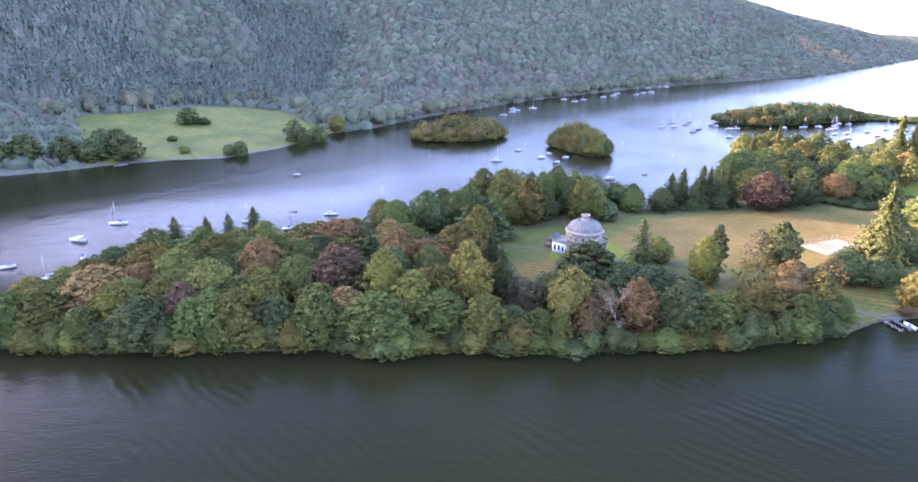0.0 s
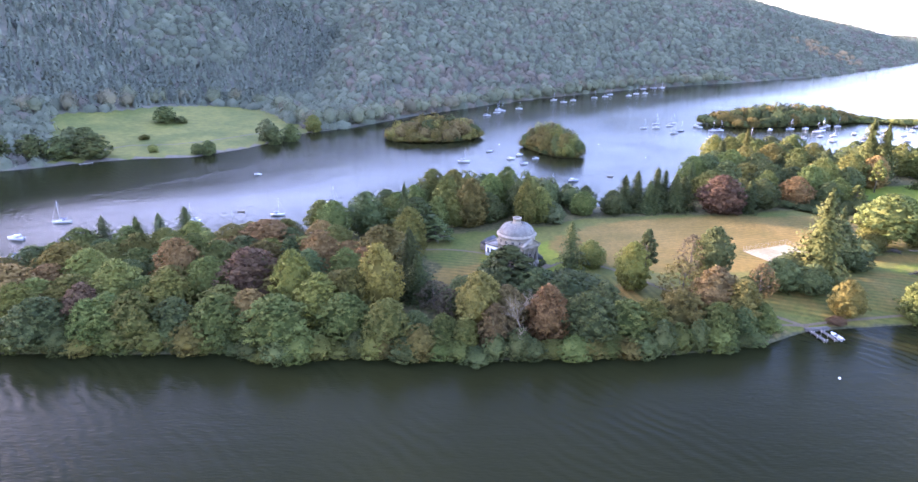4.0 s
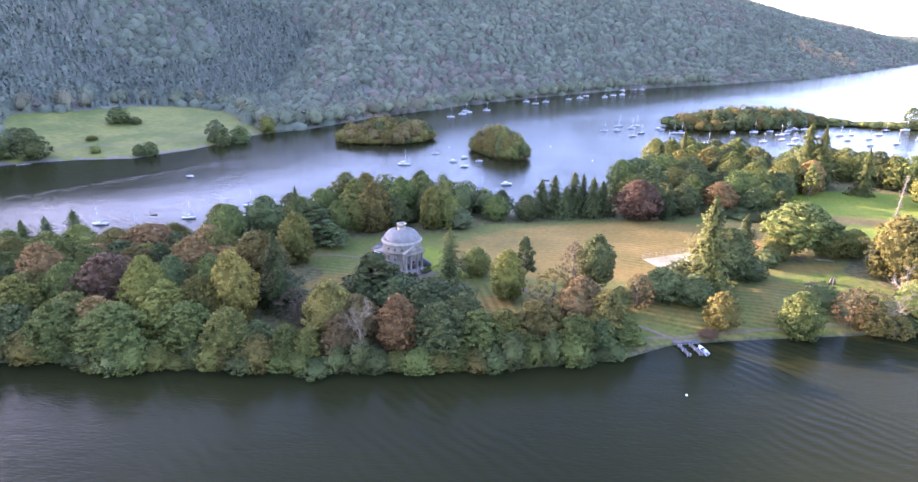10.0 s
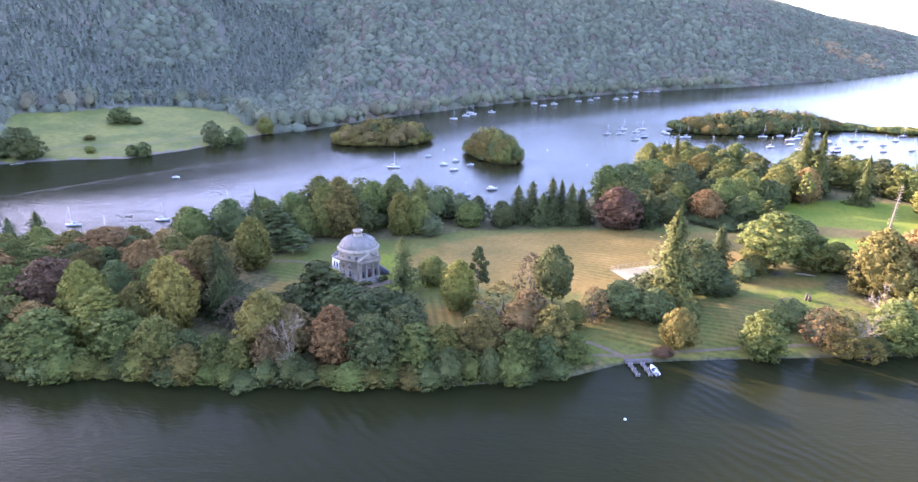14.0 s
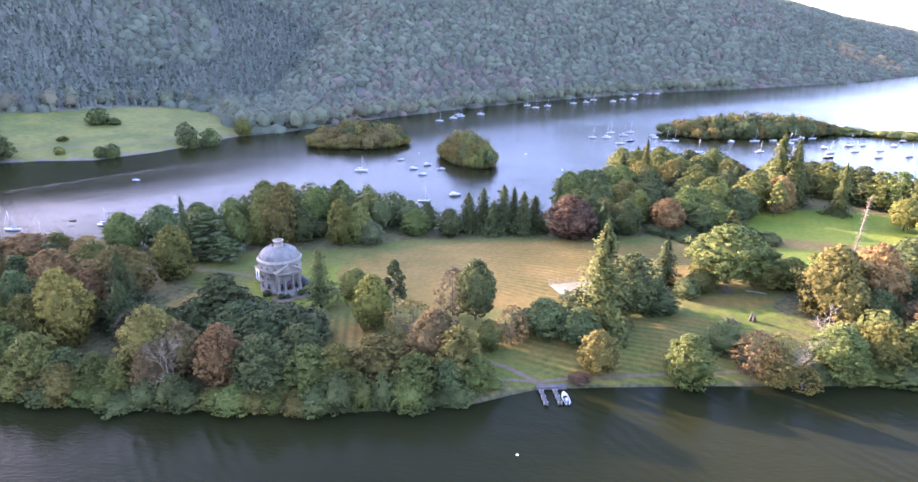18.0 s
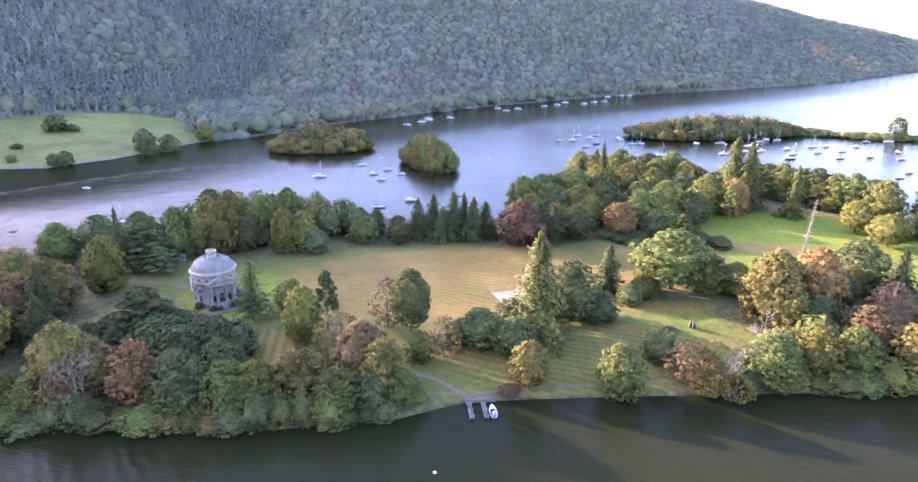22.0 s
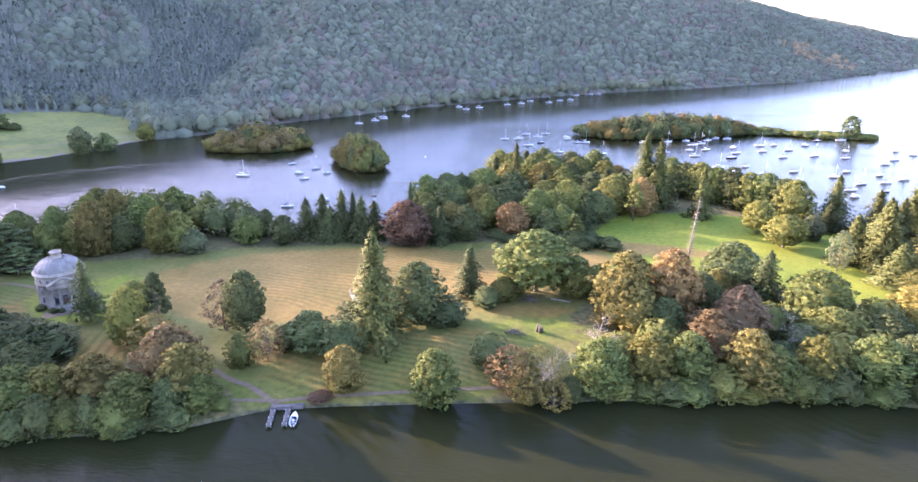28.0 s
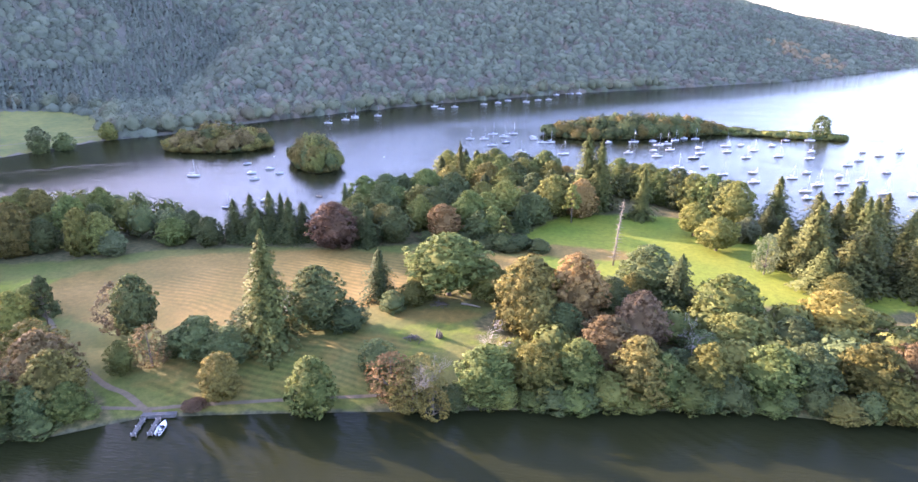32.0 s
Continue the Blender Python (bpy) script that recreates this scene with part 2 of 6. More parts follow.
def water_surface():
    """Lake water: dark and olive in the depth, smooth where it lies sheltered, ruffled in the open, with glare put in
    to the left.
    """
    m, n, l, p = shader("lake water")
    a = noise_at(n, l, 0.010, 3)
    c = ramp(n, l, a.outputs[0], [(0.3, (0.0096, 0.0108, 0.0037)), (0.7, (0.0148, 0.0156, 0.0049))])
    l.new(c.outputs[0], p.inputs["Base Color"])
    p.inputs["IOR"].default_value = 1.333
    wind = n.new("ShaderNodeAttribute")
    wind.attribute_name = "wind"
    streak = noise_at(n, l, 0.008, 4, (0.7, 2.6, 1.0))
    k = n.new("ShaderNodeMath")
    k.operation = "MULTIPLY_ADD"
    l.new(streak.outputs[0], k.inputs[0])
    k.inputs[1].default_value = 0.7
    shift = n.new("ShaderNodeMath")
    shift.operation = "ADD"
    shift.inputs[1].default_value = -0.35
    l.new(wind.outputs["Fac"], shift.inputs[0])
    l.new(shift.outputs[0], k.inputs[2])
    r = ramp(n, l, k.outputs[0], [(0.05, (0.03,) * 3), (0.9, (0.24,) * 3)])
    l.new(r.outputs[0], p.inputs["Roughness"])
    # reflection strength differs by zone: weak on near water, strong out to the left
    reflect_level = ramp(n, l, wind.outputs["Fac"], [(0.1, (0.033,) * 3), (0.55, (0.118,) * 3), (0.95, (0.46,) * 3)])
    l.new(reflect_level.outputs[0], p.inputs["Specular IOR Level"])
    w1, w2 = noise_at(n, l, 0.85, 4, (0.45, 1.4, 1.0)), noise_at(n, l, 0.13, 2, (0.5, 1.3, 1.0))
    s = n.new("ShaderNodeMath")
    s.operation = "MULTIPLY_ADD"
    l.new(w2.outputs[0], s.inputs[0])
    s.inputs[1].default_value = 1.6
    l.new(w1.outputs[0], s.inputs[2])
    co, w3, calm = n.new("ShaderNodeTexCoord"), n.new("ShaderNodeTexWave"), noise_at(n, l, 0.018, 3)
    w3.bands_direction = "DIAGONAL"
    for key, value in (("Scale", 0.10), ("Distortion", 7.0), ("Detail", 2.0), ("Detail Scale", 0.4)):
        w3.inputs[key].default_value = value
    l.new(co.outputs["Object"], w3.inputs[0])
    where, ring = ramp(n, l, calm.outputs[0], [(0.46, (0,) * 3), (0.62, (0.9,) * 3)]), n.new("ShaderNodeMath")
    ring.operation = "MULTIPLY_ADD"
    l.new(w3.outputs["Fac"], ring.inputs[0])
    l.new(where.outputs[0], ring.inputs[1])
    l.new(s.outputs[0], ring.inputs[2])
    s = ring
    bump = n.new("ShaderNodeBump")
    bump.inputs["Distance"].default_value = 0.18
    st = ramp(n, l, k.outputs[0], [(0.05, (0.6,) * 3), (0.9, (1.0,) * 3)])
    l.new(st.outputs[0], bump.inputs["Strength"])
    l.new(s.outputs[0], bump.inputs["Height"])
    l.new(bump.outputs[0], p.inputs["Normal"])
    return m


WATER = water_surface()


def grass(name, green, straw, patch, balance, stripes=True):
    m, n, l, p = shader(name)
    a, b, f = noise_at(n, l, patch, 4), noise_at(n, l, patch * 6, 4), noise_at(n, l, 2.5, 3)
    c = ramp(n, l, a.outputs[0], [(balance - 0.12, green), (balance + 0.12, straw)]).outputs[0]
    c = mixed(n, l, "MULTIPLY", 0.8, c, ramp(n, l, b.outputs[0], [(0.3, (0.66, 0.74, 0.66)), (0.7, (1.2, 1.12, 1.05))]).outputs[0])
    c = mixed(n, l, "MULTIPLY", 0.6, c, ramp(n, l, f.outputs[0], [(0.3, (0.7,) * 3), (0.7, (1.2,) * 3)]).outputs[0])
    if stripes:
        t, mp, w = n.new("ShaderNodeTexCoord"), n.new("ShaderNodeMapping"), n.new("ShaderNodeTexWave")
        mp.inputs["Rotation"].default_value = (0, 0, radians(12))
        w.bands_direction = "Y"
        w.inputs["Scale"].default_value, w.inputs["Distortion"].default_value = 0.11, 5.0
        w.inputs["Detail"].default_value, w.inputs["Detail Scale"].default_value = 1.5, 0.15
        l.new(t.outputs["Object"], mp.inputs[0])
        l.new(mp.outputs[0], w.inputs[0])
        c = mixed(n, l, "MULTIPLY", 0.55, c, ramp(n, l, w.outputs[0], [(0.2, (0.78, 0.80, 0.75)), (0.8, (1.12, 1.1, 1.05))]).outputs[0])
    l.new(c, p.inputs["Base Color"])
    p.inputs["Roughness"].default_value, p.inputs["Specular IOR Level"].default_value = 0.9, 0.15
    k = n.new("ShaderNodeBump")
    k.inputs["Strength"].default_value, k.inputs["Distance"].default_value = 0.5, 0.15
    l.new(f.outputs[0], k.inputs["Height"])
    l.new(k.outputs[0], p.inputs["Normal"])
    return m


FOREST_FLOOR = grass("woodland floor", (0.048, 0.050, 0.017), (0.090, 0.076, 0.030), 0.05, 0.5, False)
# Hill floor as pale as the hazed canopy, to lighten the shade between crowns.
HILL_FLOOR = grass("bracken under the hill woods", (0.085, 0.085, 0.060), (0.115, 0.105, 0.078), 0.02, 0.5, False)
PASTURE = grass("pasture", (0.076, 0.086, 0.016), (0.120, 0.116, 0.024), 0.03, 0.5, False)


# ---- meshes ----
def mesh(name, verts, faces, material=None, normals=None):
    """A mesh from number arrays: verts (n, 3), faces one (m, 3 or 4) array or several, and its shading normals."""
    faces = faces if isinstance(faces, list) and not isinstance(faces[0], tuple) else [faces]
    faces = [np.asarray(f, dtype=np.int64) for f in faces if len(f)]
    me = bpy.data.meshes.new(name)
    verts = np.asarray(verts, dtype=np.float64)
    me.vertices.add(len(verts))
    me.vertices.foreach_set("co", verts.ravel())
    loops = np.concatenate([f.ravel() for f in faces])
    sizes = np.concatenate([np.full(len(f), f.shape[1]) for f in faces])
    me.loops.add(len(loops))
    me.loops.foreach_set("vertex_index", loops)
    me.polygons.add(len(sizes))
    me.polygons.foreach_set("loop_start", np.concatenate([[0], np.cumsum(sizes)[:-1]]))
    me.update(calc_edges=True)
    me.validate()
    if material:
        me.materials.append(material)
    if normals is not None:
        smooth(me)
        me.normals_split_custom_set_from_vertices(np.asarray(normals, dtype=np.float64).tolist())
    return me


def smooth(me):
    me.polygons.foreach_set("use_smooth", [True] * len(me.polygons))
    return me


def part(name, me, parent, label=""):
    ob = new(name, me)
    ob.parent = parent
    return tagged(ob, label)


def thing(name, m, label, category, group="", kind=""):
    ob = new(name)
    ob.empty_display_size = 0.5
    ob.matrix_world = m
    return tagged(ob, label, category, group, kind)


class Shape:
    """Collects boxes, tubes, lathes and lofts into one mesh."""

    def __init__(self):
        self.v, self.f3, self.f4, self.n = [], [], [], 0

    def add(self, verts, quads=(), tris=()):
        self.v.append(np.asarray(verts, float))
        if len(quads):
            self.f4.append(np.asarray(quads) + self.n)
        if len(tris):
            self.f3.append(np.asarray(tris) + self.n)
        self.n += len(verts)
        return self

    def box(self, x0, y0, z0, x1, y1, z1, m=None, bevel=0.0):
        b = min(bevel, (x1 - x0) / 3, (y1 - y0) / 3)
        ring = [(x0 + b, y0), (x1 - b, y0), (x1, y0 + b), (x1, y1 - b), (x1 - b, y1), (x0 + b, y1), (x0, y1 - b), (x0, y0 + b)] if b else [(x0, y0), (x1, y0), (x1, y1), (x0, y1)]
        return self.prism(ring, z0, z1, m)

    def prism(self, ring, z0, z1, m=None):
        k = len(ring)
        v = [(x, y, z0) for x, y in ring] + [(x, y, z1) for x, y in ring] + [(sum(p[0] for p in ring) / k, sum(p[1] for p in ring) / k, z) for z in (z0, z1)]
        if m:
            v = [m @ Vector(p) for p in v]
        q = [(i, (i + 1) % k, k + (i + 1) % k, k + i) for i in range(k)]
        t = [((i + 1) % k, i, 2 * k) for i in range(k)] + [(k + i, k + (i + 1) % k, 2 * k + 1) for i in range(k)]
        return self.add(v, q, t)

    def tube(self, points, radii, sides=6):
        """A round bar along points; radii taper."""
        pts, v = [Vector(p) for p in points], []
        for i, p in enumerate(pts):
            d = (pts[min(i + 1, len(pts) - 1)] - pts[max(i - 1, 0)]).normalized()
            a = d.orthogonal().normalized()
            b = d.cross(a)
            v += [p + radii[i] * (math.cos(t) * a + math.sin(t) * b) for t in (2 * math.pi * k / sides for k in range(sides))]
        q = [(i * sides + k, i * sides + (k + 1) % sides, (i + 1) * sides + (k + 1) % sides, (i + 1) * sides + k) for i in range(len(pts) - 1) for k in range(sides)]
        e = len(v)
        v += [pts[0], pts[-1]]
        t = [((k + 1) % sides, k, e) for k in range(sides)] + [(e - sides + k, e - sides + (k + 1) % sides, e + 1) for k in range(sides)]
        return self.add(v, q, t)

    def lathe(self, profile, sides=48, m=None, start=0.0, turn=2 * math.pi):
        full = abs(turn - 2 * math.pi) < 1e-6
        cols = sides if full else sides + 1
        v = [(r * math.cos(start + turn * k / sides), r * math.sin(start + turn * k / sides), z) for r, z in profile for k in range(cols)]
        if m:
            v = [m @ Vector(p) for p in v]
        q = [(i * cols + k, i * cols + (k + 1) % cols, (i + 1) * cols + (k + 1) % cols, (i + 1) * cols + k) for i in range(len(profile) - 1) for k in range(sides)]
        return self.add(v, q)

    def done(self, name, material, round_off=False):
        me = mesh(name, np.concatenate(self.v), [np.concatenate(f) for f in (self.f4, self.f3) if f], material)
        return smooth(me) if round_off else me


ICO_V = np.array([(0, 0, 1)] + [(0.894 * math.cos(a), 0.894 * math.sin(a), 0.447) for a in np.arange(5) * 2 * math.pi / 5]
                 + [(0.894 * math.cos(a), 0.894 * math.sin(a), -0.447) for a in (np.arange(5) + 0.5) * 2 * math.pi / 5] + [(0, 0, -1)])
ICO_F = np.array([(0, 1 + k, 1 + (k + 1) % 5) for k in range(5)] + [(1 + k, 6 + k, 1 + (k + 1) % 5) for k in range(5)]
                 + [(1 + (k + 1) % 5, 6 + k, 6 + (k + 1) % 5) for k in range(5)] + [(6 + k, 11, 6 + (k + 1) % 5) for k in range(5)])


def unit(a):
    return a / np.maximum(np.linalg.norm(a, axis=1, keepdims=True), 1e-9)


def leaf_tips(rng, p, nrm, size):
    """One small three-cornered spray of leaves at each point: verts (3n, 3)."""
    t = unit(np.cross(nrm, rng.normal(size=nrm.shape)))
    e = np.cross(nrm, t)
    s = (size * rng.uniform(0.6, 1.4, len(p)))[:, None]
    return np.stack([p + t * s * 1.15, p - t * s * 0.6 + e * s * 0.8 - nrm * s * 0.25, p - t * s * 0.6 - e * s * 0.8 - nrm * s * 0.25], 1).reshape(-1, 3)


def sprays(rng, centres, radii, per, size, up=0.25, loose=0.5, flat=0.8, lead=None):
    """Leaf sprays on the outsides of round clumps, with a closed core in each: verts, triangles, normals, count of spray verts."""
    c, r = np.repeat(centres, per, 0), np.repeat(radii, per)
    d = rng.normal(size=(len(c), 3))
    d[:, 2] = d[:, 2] * 0.9 + up
    d = unit(d)
    if lead is not None:
        d = unit(d + 0.75 * np.repeat(lead, per, 0))
    p = c + d * (r * rng.uniform(0.70, 1.12, len(c)))[:, None] * np.array((1, 1, flat))
    nrm = unit(d + loose * rng.normal(size=d.shape))
    v = leaf_tips(rng, p, nrm, size)
    shade = unit(0.6 * d + 0.5 * nrm + (0.0 if lead is None else 0.15) * np.repeat(lead if lead is not None else centres * 0, per, 0))
    core = centres[:, None] + ICO_V[None] * (radii * 0.78)[:, None, None] * np.array((1, 1, flat)) * rng.uniform(0.85, 1.15, (len(centres), 12, 1))
    tris = np.concatenate([np.arange(len(v)).reshape(-1, 3), (ICO_F[None] + 12 * np.arange(len(centres))[:, None, None]).reshape(-1, 3) + len(v)])
    normals = np.concatenate([np.repeat(shade, 3, 0), np.tile(ICO_V, (len(centres), 1))])
    return np.concatenate([v, core.reshape(-1, 3)]), tris, normals, len(v)


def trunk_shape(rng, h, r, crown_z, crown_r, limbs=5):
    s = Shape()
    bend = rng.normal(size=2) * 0.25
    s.tube([(0, 0, -0.6), (0, 0, 0.4), (bend[0] * 0.5, bend[1] * 0.5, h * 0.3), (bend[0], bend[1], h * 0.62), (bend[0], bend[1], h * 0.85)], [r * 1.5, r * 1.1, r * 0.85, r * 0.5, r * 0.15], 7)
    for k in range(limbs):
        a = 2 * math.pi * k / limbs + rng.uniform(-0.4, 0.4)
        z = crown_z + rng.uniform(-0.04, 0.16) * h
        d = crown_r * rng.uniform(0.55, 0.8)
        s.tube([(bend[0] * 0.6, bend[1] * 0.6, z), (math.cos(a) * d * 0.5, math.sin(a) * d * 0.5, z + 0.12 * h), (math.cos(a) * d, math.sin(a) * d, z + 0.26 * h)], [r * 0.5, r * 0.32, r * 0.1], 5)
    return s


TREE_H, TREE_R = 20.0, 7.0
protos = {}


def broad_parts(rng, leaf, form, fine):
    """A domed crown: an uneven closed body under many small sprays of leaves that stand proud in clumps."""
    base, widest, n, per = {"round": (0.07, 0.40, 200, 27), "shore": (0.0, 0.34, 210, 27), "tall": (0.05, 0.38, 210, 27), "spread": (0.20, 0.44, 200, 27), "bush": (0.0, 0.42, 120, 26), "thin": (0.10, 0.42, 120, 15)}[form]
    if not fine:
        n, per = 40, 36
    z0, z1 = base * TREE_H, TREE_H
    phase = rng.uniform(0, 6.28, 4)
    heads = [(k * 2.39996 + rng.uniform(-0.5, 0.5), 0.12 + 0.76 * (k + 0.5) / 12 + rng.uniform(-0.05, 0.05), rng.uniform(0.65, 1.1)) for k in range(12)]

    def envelope(u, a):
        prof = np.where(u < widest, 0.66 + 0.34 * np.sin(np.clip(u / widest, 0, 1) * math.pi / 2), np.cos(np.clip((u - widest) / (1 - widest), 0, 1) * math.pi / 2) ** 0.66)
        near = np.zeros(np.broadcast(u, a).shape)
        for la, lu, ls in heads:
            turn = np.abs((a - la + math.pi) % (2 * math.pi) - math.pi)
            near = np.maximum(near, ls * np.exp(-((turn * 0.95 * np.cos(1.3 * (u - 0.3))) ** 2 + ((u - lu) * 2.9) ** 2) / 0.24))
        return TREE_R * prof * (1 + 0.10 * np.sin(2 * a + phase[0])) * (0.84 + 0.30 * near)

    k = np.arange(n) + 0.5
    u = np.clip(1 - (1 - k / n) ** 0.85, 0.02, 0.985)
    a = k * 2.39996 + rng.uniform(-0.3, 0.3, n)
    rad = envelope(u, a) * rng.uniform(0.66, 1.0, n)
    rr = TREE_R * (0.175 if fine else 0.32) * rng.uniform(0.6, 1.45, n)
    c = np.stack([rad * np.cos(a), rad * np.sin(a), z0 + (z1 - z0) * u - rr * 0.45 + 0.2], 1)
    out = c - np.array((0, 0, z0 + 0.35 * (z1 - z0)))
    lead = unit(out * np.array((1, 1, 0.8)))
    v, t, nv, keep = sprays(rng, c, rr, per, 0.40 if fine else 0.85, loose=0.6, up=0.35, lead=lead)
    v, t, nv, q = v[:keep], t[:keep // 3], nv[:keep], np.zeros((0, 4), int)
    if form != "thin":
        us, sides = np.array((0.0, 0.10, 0.2, 0.32, 0.44, 0.56, 0.68, 0.78, 0.87, 0.94, 0.985)), 18
        au = 2 * math.pi * np.arange(sides) / sides
        lumps = rng.uniform(0.84, 1.1, (len(us), sides, 1))
        ring = np.concatenate([np.stack([envelope(w, au) * 0.68 * np.cos(au), envelope(w, au) * 0.68 * np.sin(au), np.full(sides, z0 + 0.6 + (z1 - z0) * w * 0.84)], 1) * np.concatenate([lumps[k], lumps[k], np.ones((sides, 1))], 1) for k, w in enumerate(us)])
        m, s = np.meshgrid(np.arange(len(us) - 1), np.arange(sides), indexing="ij")
        q = np.stack([m * sides + s, m * sides + (s + 1) % sides, (m + 1) * sides + (s + 1) % sides, (m + 1) * sides + s], -1).reshape(-1, 4) + keep
        top, low = len(us) * sides, len(us) * sides + 1
        ring = np.concatenate([ring, [(0, 0, z0 + (z1 - z0) * 0.9), (0, 0, z0 + 0.7)]])
        caps = [((len(us) - 1) * sides + x, (len(us) - 1) * sides + (x + 1) % sides, top) for x in range(sides)] + [((x + 1) % sides, x, low) for x in range(sides)]
        t = np.concatenate([t, np.array(caps) + keep])
        v = np.concatenate([v, ring])
        nv = np.concatenate([nv, unit(ring - np.array((0, 0, z0 + 0.35 * (z1 - z0))))])
    crown = mesh("crown", v, [q, t] if len(q) else t, LEAF[leaf], nv)
    trunk = trunk_shape(rng, TREE_H, 0.42, max(base, 0.12) * TREE_H, TREE_R, 5 if fine else 3).done("trunk", BARK, True)
    return [("trunk", trunk), ("crown", crown)]


def conifer_parts(rng, leaf, form, fine):
    """Whorls of drooping boughs on a straight stem."""
    pos, face, shade, big = [], [], [], []
    tiers, gap0 = {"spruce": (30, 0.04), "fir": (26, 0.03), "larch": (22, 0.16)}[form]
    if not fine:
        tiers = 13
    lean = rng.uniform(0, 6.28)
    for i in range(tiers):
        u = i / (tiers - 1)
        z = TREE_H * (gap0 + (1 - gap0) * u ** 0.92)
        rad = TREE_R * ((1 - u) ** (0.55 if form == "larch" else 0.74 if form == "fir" else 0.84) * 0.98 + 0.03) * rng.uniform(0.74, 1.16)
        boughs = max(5, int((13 if form != "larch" else 9) * (1 - 0.5 * u)))
        for b in range(boughs):
            a = 2 * math.pi * (b + rng.uniform(-0.4, 0.4)) / boughs + i * 0.7
            L, droop = rad * (rng.uniform(0.42, 1.34) if form == "spruce" else rng.uniform(0.5, 1.15)) * (1 + 0.14 * math.sin(2 * a + lean)), rng.uniform(0.10, 0.36)
            d, side = np.array((math.cos(a), math.sin(a), 0)), np.array((-math.sin(a), math.cos(a), 0))
            many = 34 if fine and form == "spruce" else 26 if fine else 6
            for g in range(many):
                f = (g + 0.8) / many
                pos.append(d * L * f + side * rng.normal() * L * (0.11 if form == "spruce" else 0.16) * (1.1 - 0.6 * f) + np.array((0, 0, z - droop * L * f * f * 1.6 + rng.normal() * 0.25)))
                face.append(d * 0.5 + np.array((0, 0, 0.8)) + 0.35 * rng.normal(size=3))
                shade.append(d * 0.9 + np.array((0, 0, 0.22)) + 0.3 * rng.normal(size=3))
                big.append(max(0.26, L * (0.072 if form == "spruce" else 0.088 if form == "fir" else 0.085) * (1.2 - 0.55 * f)))
    face, shade = unit(np.array(face)), unit(np.array(shade))
    v = leaf_tips(rng, np.array(pos), face, np.array(big) * (1.0 if fine else 1.5))
    crown = mesh("crown", v, np.arange(len(v)).reshape(-1, 3), LEAF[leaf], np.repeat(shade, 3, 0))
    stem = Shape().tube([(0, 0, -0.6), (0, 0, TREE_H * 0.5), (0, 0, TREE_H * 0.99)], [0.42, 0.26, 0.04], 7).done("trunk", BARK, True)
    return [("trunk", stem), ("crown", crown)]


def pine_parts(rng, leaf, form, fine):
    """A bare stem with flat, separate pads of needles; a cedar has wide tiers."""
    s, c, r = Shape(), [], []
    s.tube([(0, 0, -0.6), (0.2, 0.1, TREE_H * 0.45), (-0.1, 0.25, TREE_H * 0.95)], [0.42, 0.3, 0.08], 7)
    lo, n, wide = (0.36, 34, 0.85) if form == "pine" else (0.16, 44, 1.0)
    for k in range(n):
        u = (k + 0.5) / n
        z = TREE_H * (lo + (0.97 - lo) * u)
        a, d = k * 2.4 + rng.uniform(-0.4, 0.4), TREE_R * wide * (1 - u ** 1.6) ** 0.8 * rng.uniform(0.45, 0.95)
        end = (math.cos(a) * d, math.sin(a) * d, z + 0.2)
        s.tube([(0, 0.1, z - 0.12 * d), end], [0.14, 0.05], 5)
        c.append((end[0], end[1], end[2] + 0.3))
        r.append((1.9 if form == "pine" else 2.3) * rng.uniform(0.7, 1.15) * (1.1 - 0.4 * u))
    v, t, nv, _ = sprays(rng, np.array(c), np.array(r), 90 if fine else 40, 0.38 if fine else 0.8, up=0.45, loose=0.6, flat=0.55 if form == "pine" else 0.34)
    return [("trunk", s.done("trunk", BARK, True)), ("crown", mesh("crown", v, t, LEAF[leaf], nv))]


def tree_proto(leaf, form, fine, variant):
    key = (leaf, form, fine, variant)
    rng = np.random.default_rng(abs(sum(ord(ch) * (i + 3) for i, ch in enumerate(leaf + form))) * 7 + variant * 101 + fine)
    build = conifer_parts if form in ("spruce", "fir", "larch") else pine_parts if form in ("pine", "cedar") else broad_parts
    protos[key] = build(rng, leaf, form, fine)
    return protos[key]


WORDS = {"oak": "green", "deep": "dark green", "lime": "yellow-green", "gold": "golden autumn", "rust": "rust-brown autumn", "brown": "brownish autumn",
         "copper": "purple copper-leaved", "pink": "thinning pinkish-brown", "olive": "olive-green", "grey": "pale grey-green", "ash": "bare grey-twigged", "yew": "dark evergreen", "spruce": "green needled", "cedar": "blue-grey needled"}
FORMS = {"round": "round broadleaf tree", "shore": "low-skirted broadleaf tree", "tall": "tall broadleaf tree", "spread": "spreading broadleaf tree",
         "bush": "broad bush", "thin": "sparse broadleaf tree", "spruce": "tall spruce", "fir": "pointed conifer", "larch": "open-branched conifer", "pine": "bare-stemmed pine", "cedar": "tiered cedar"}
tree_count = 0


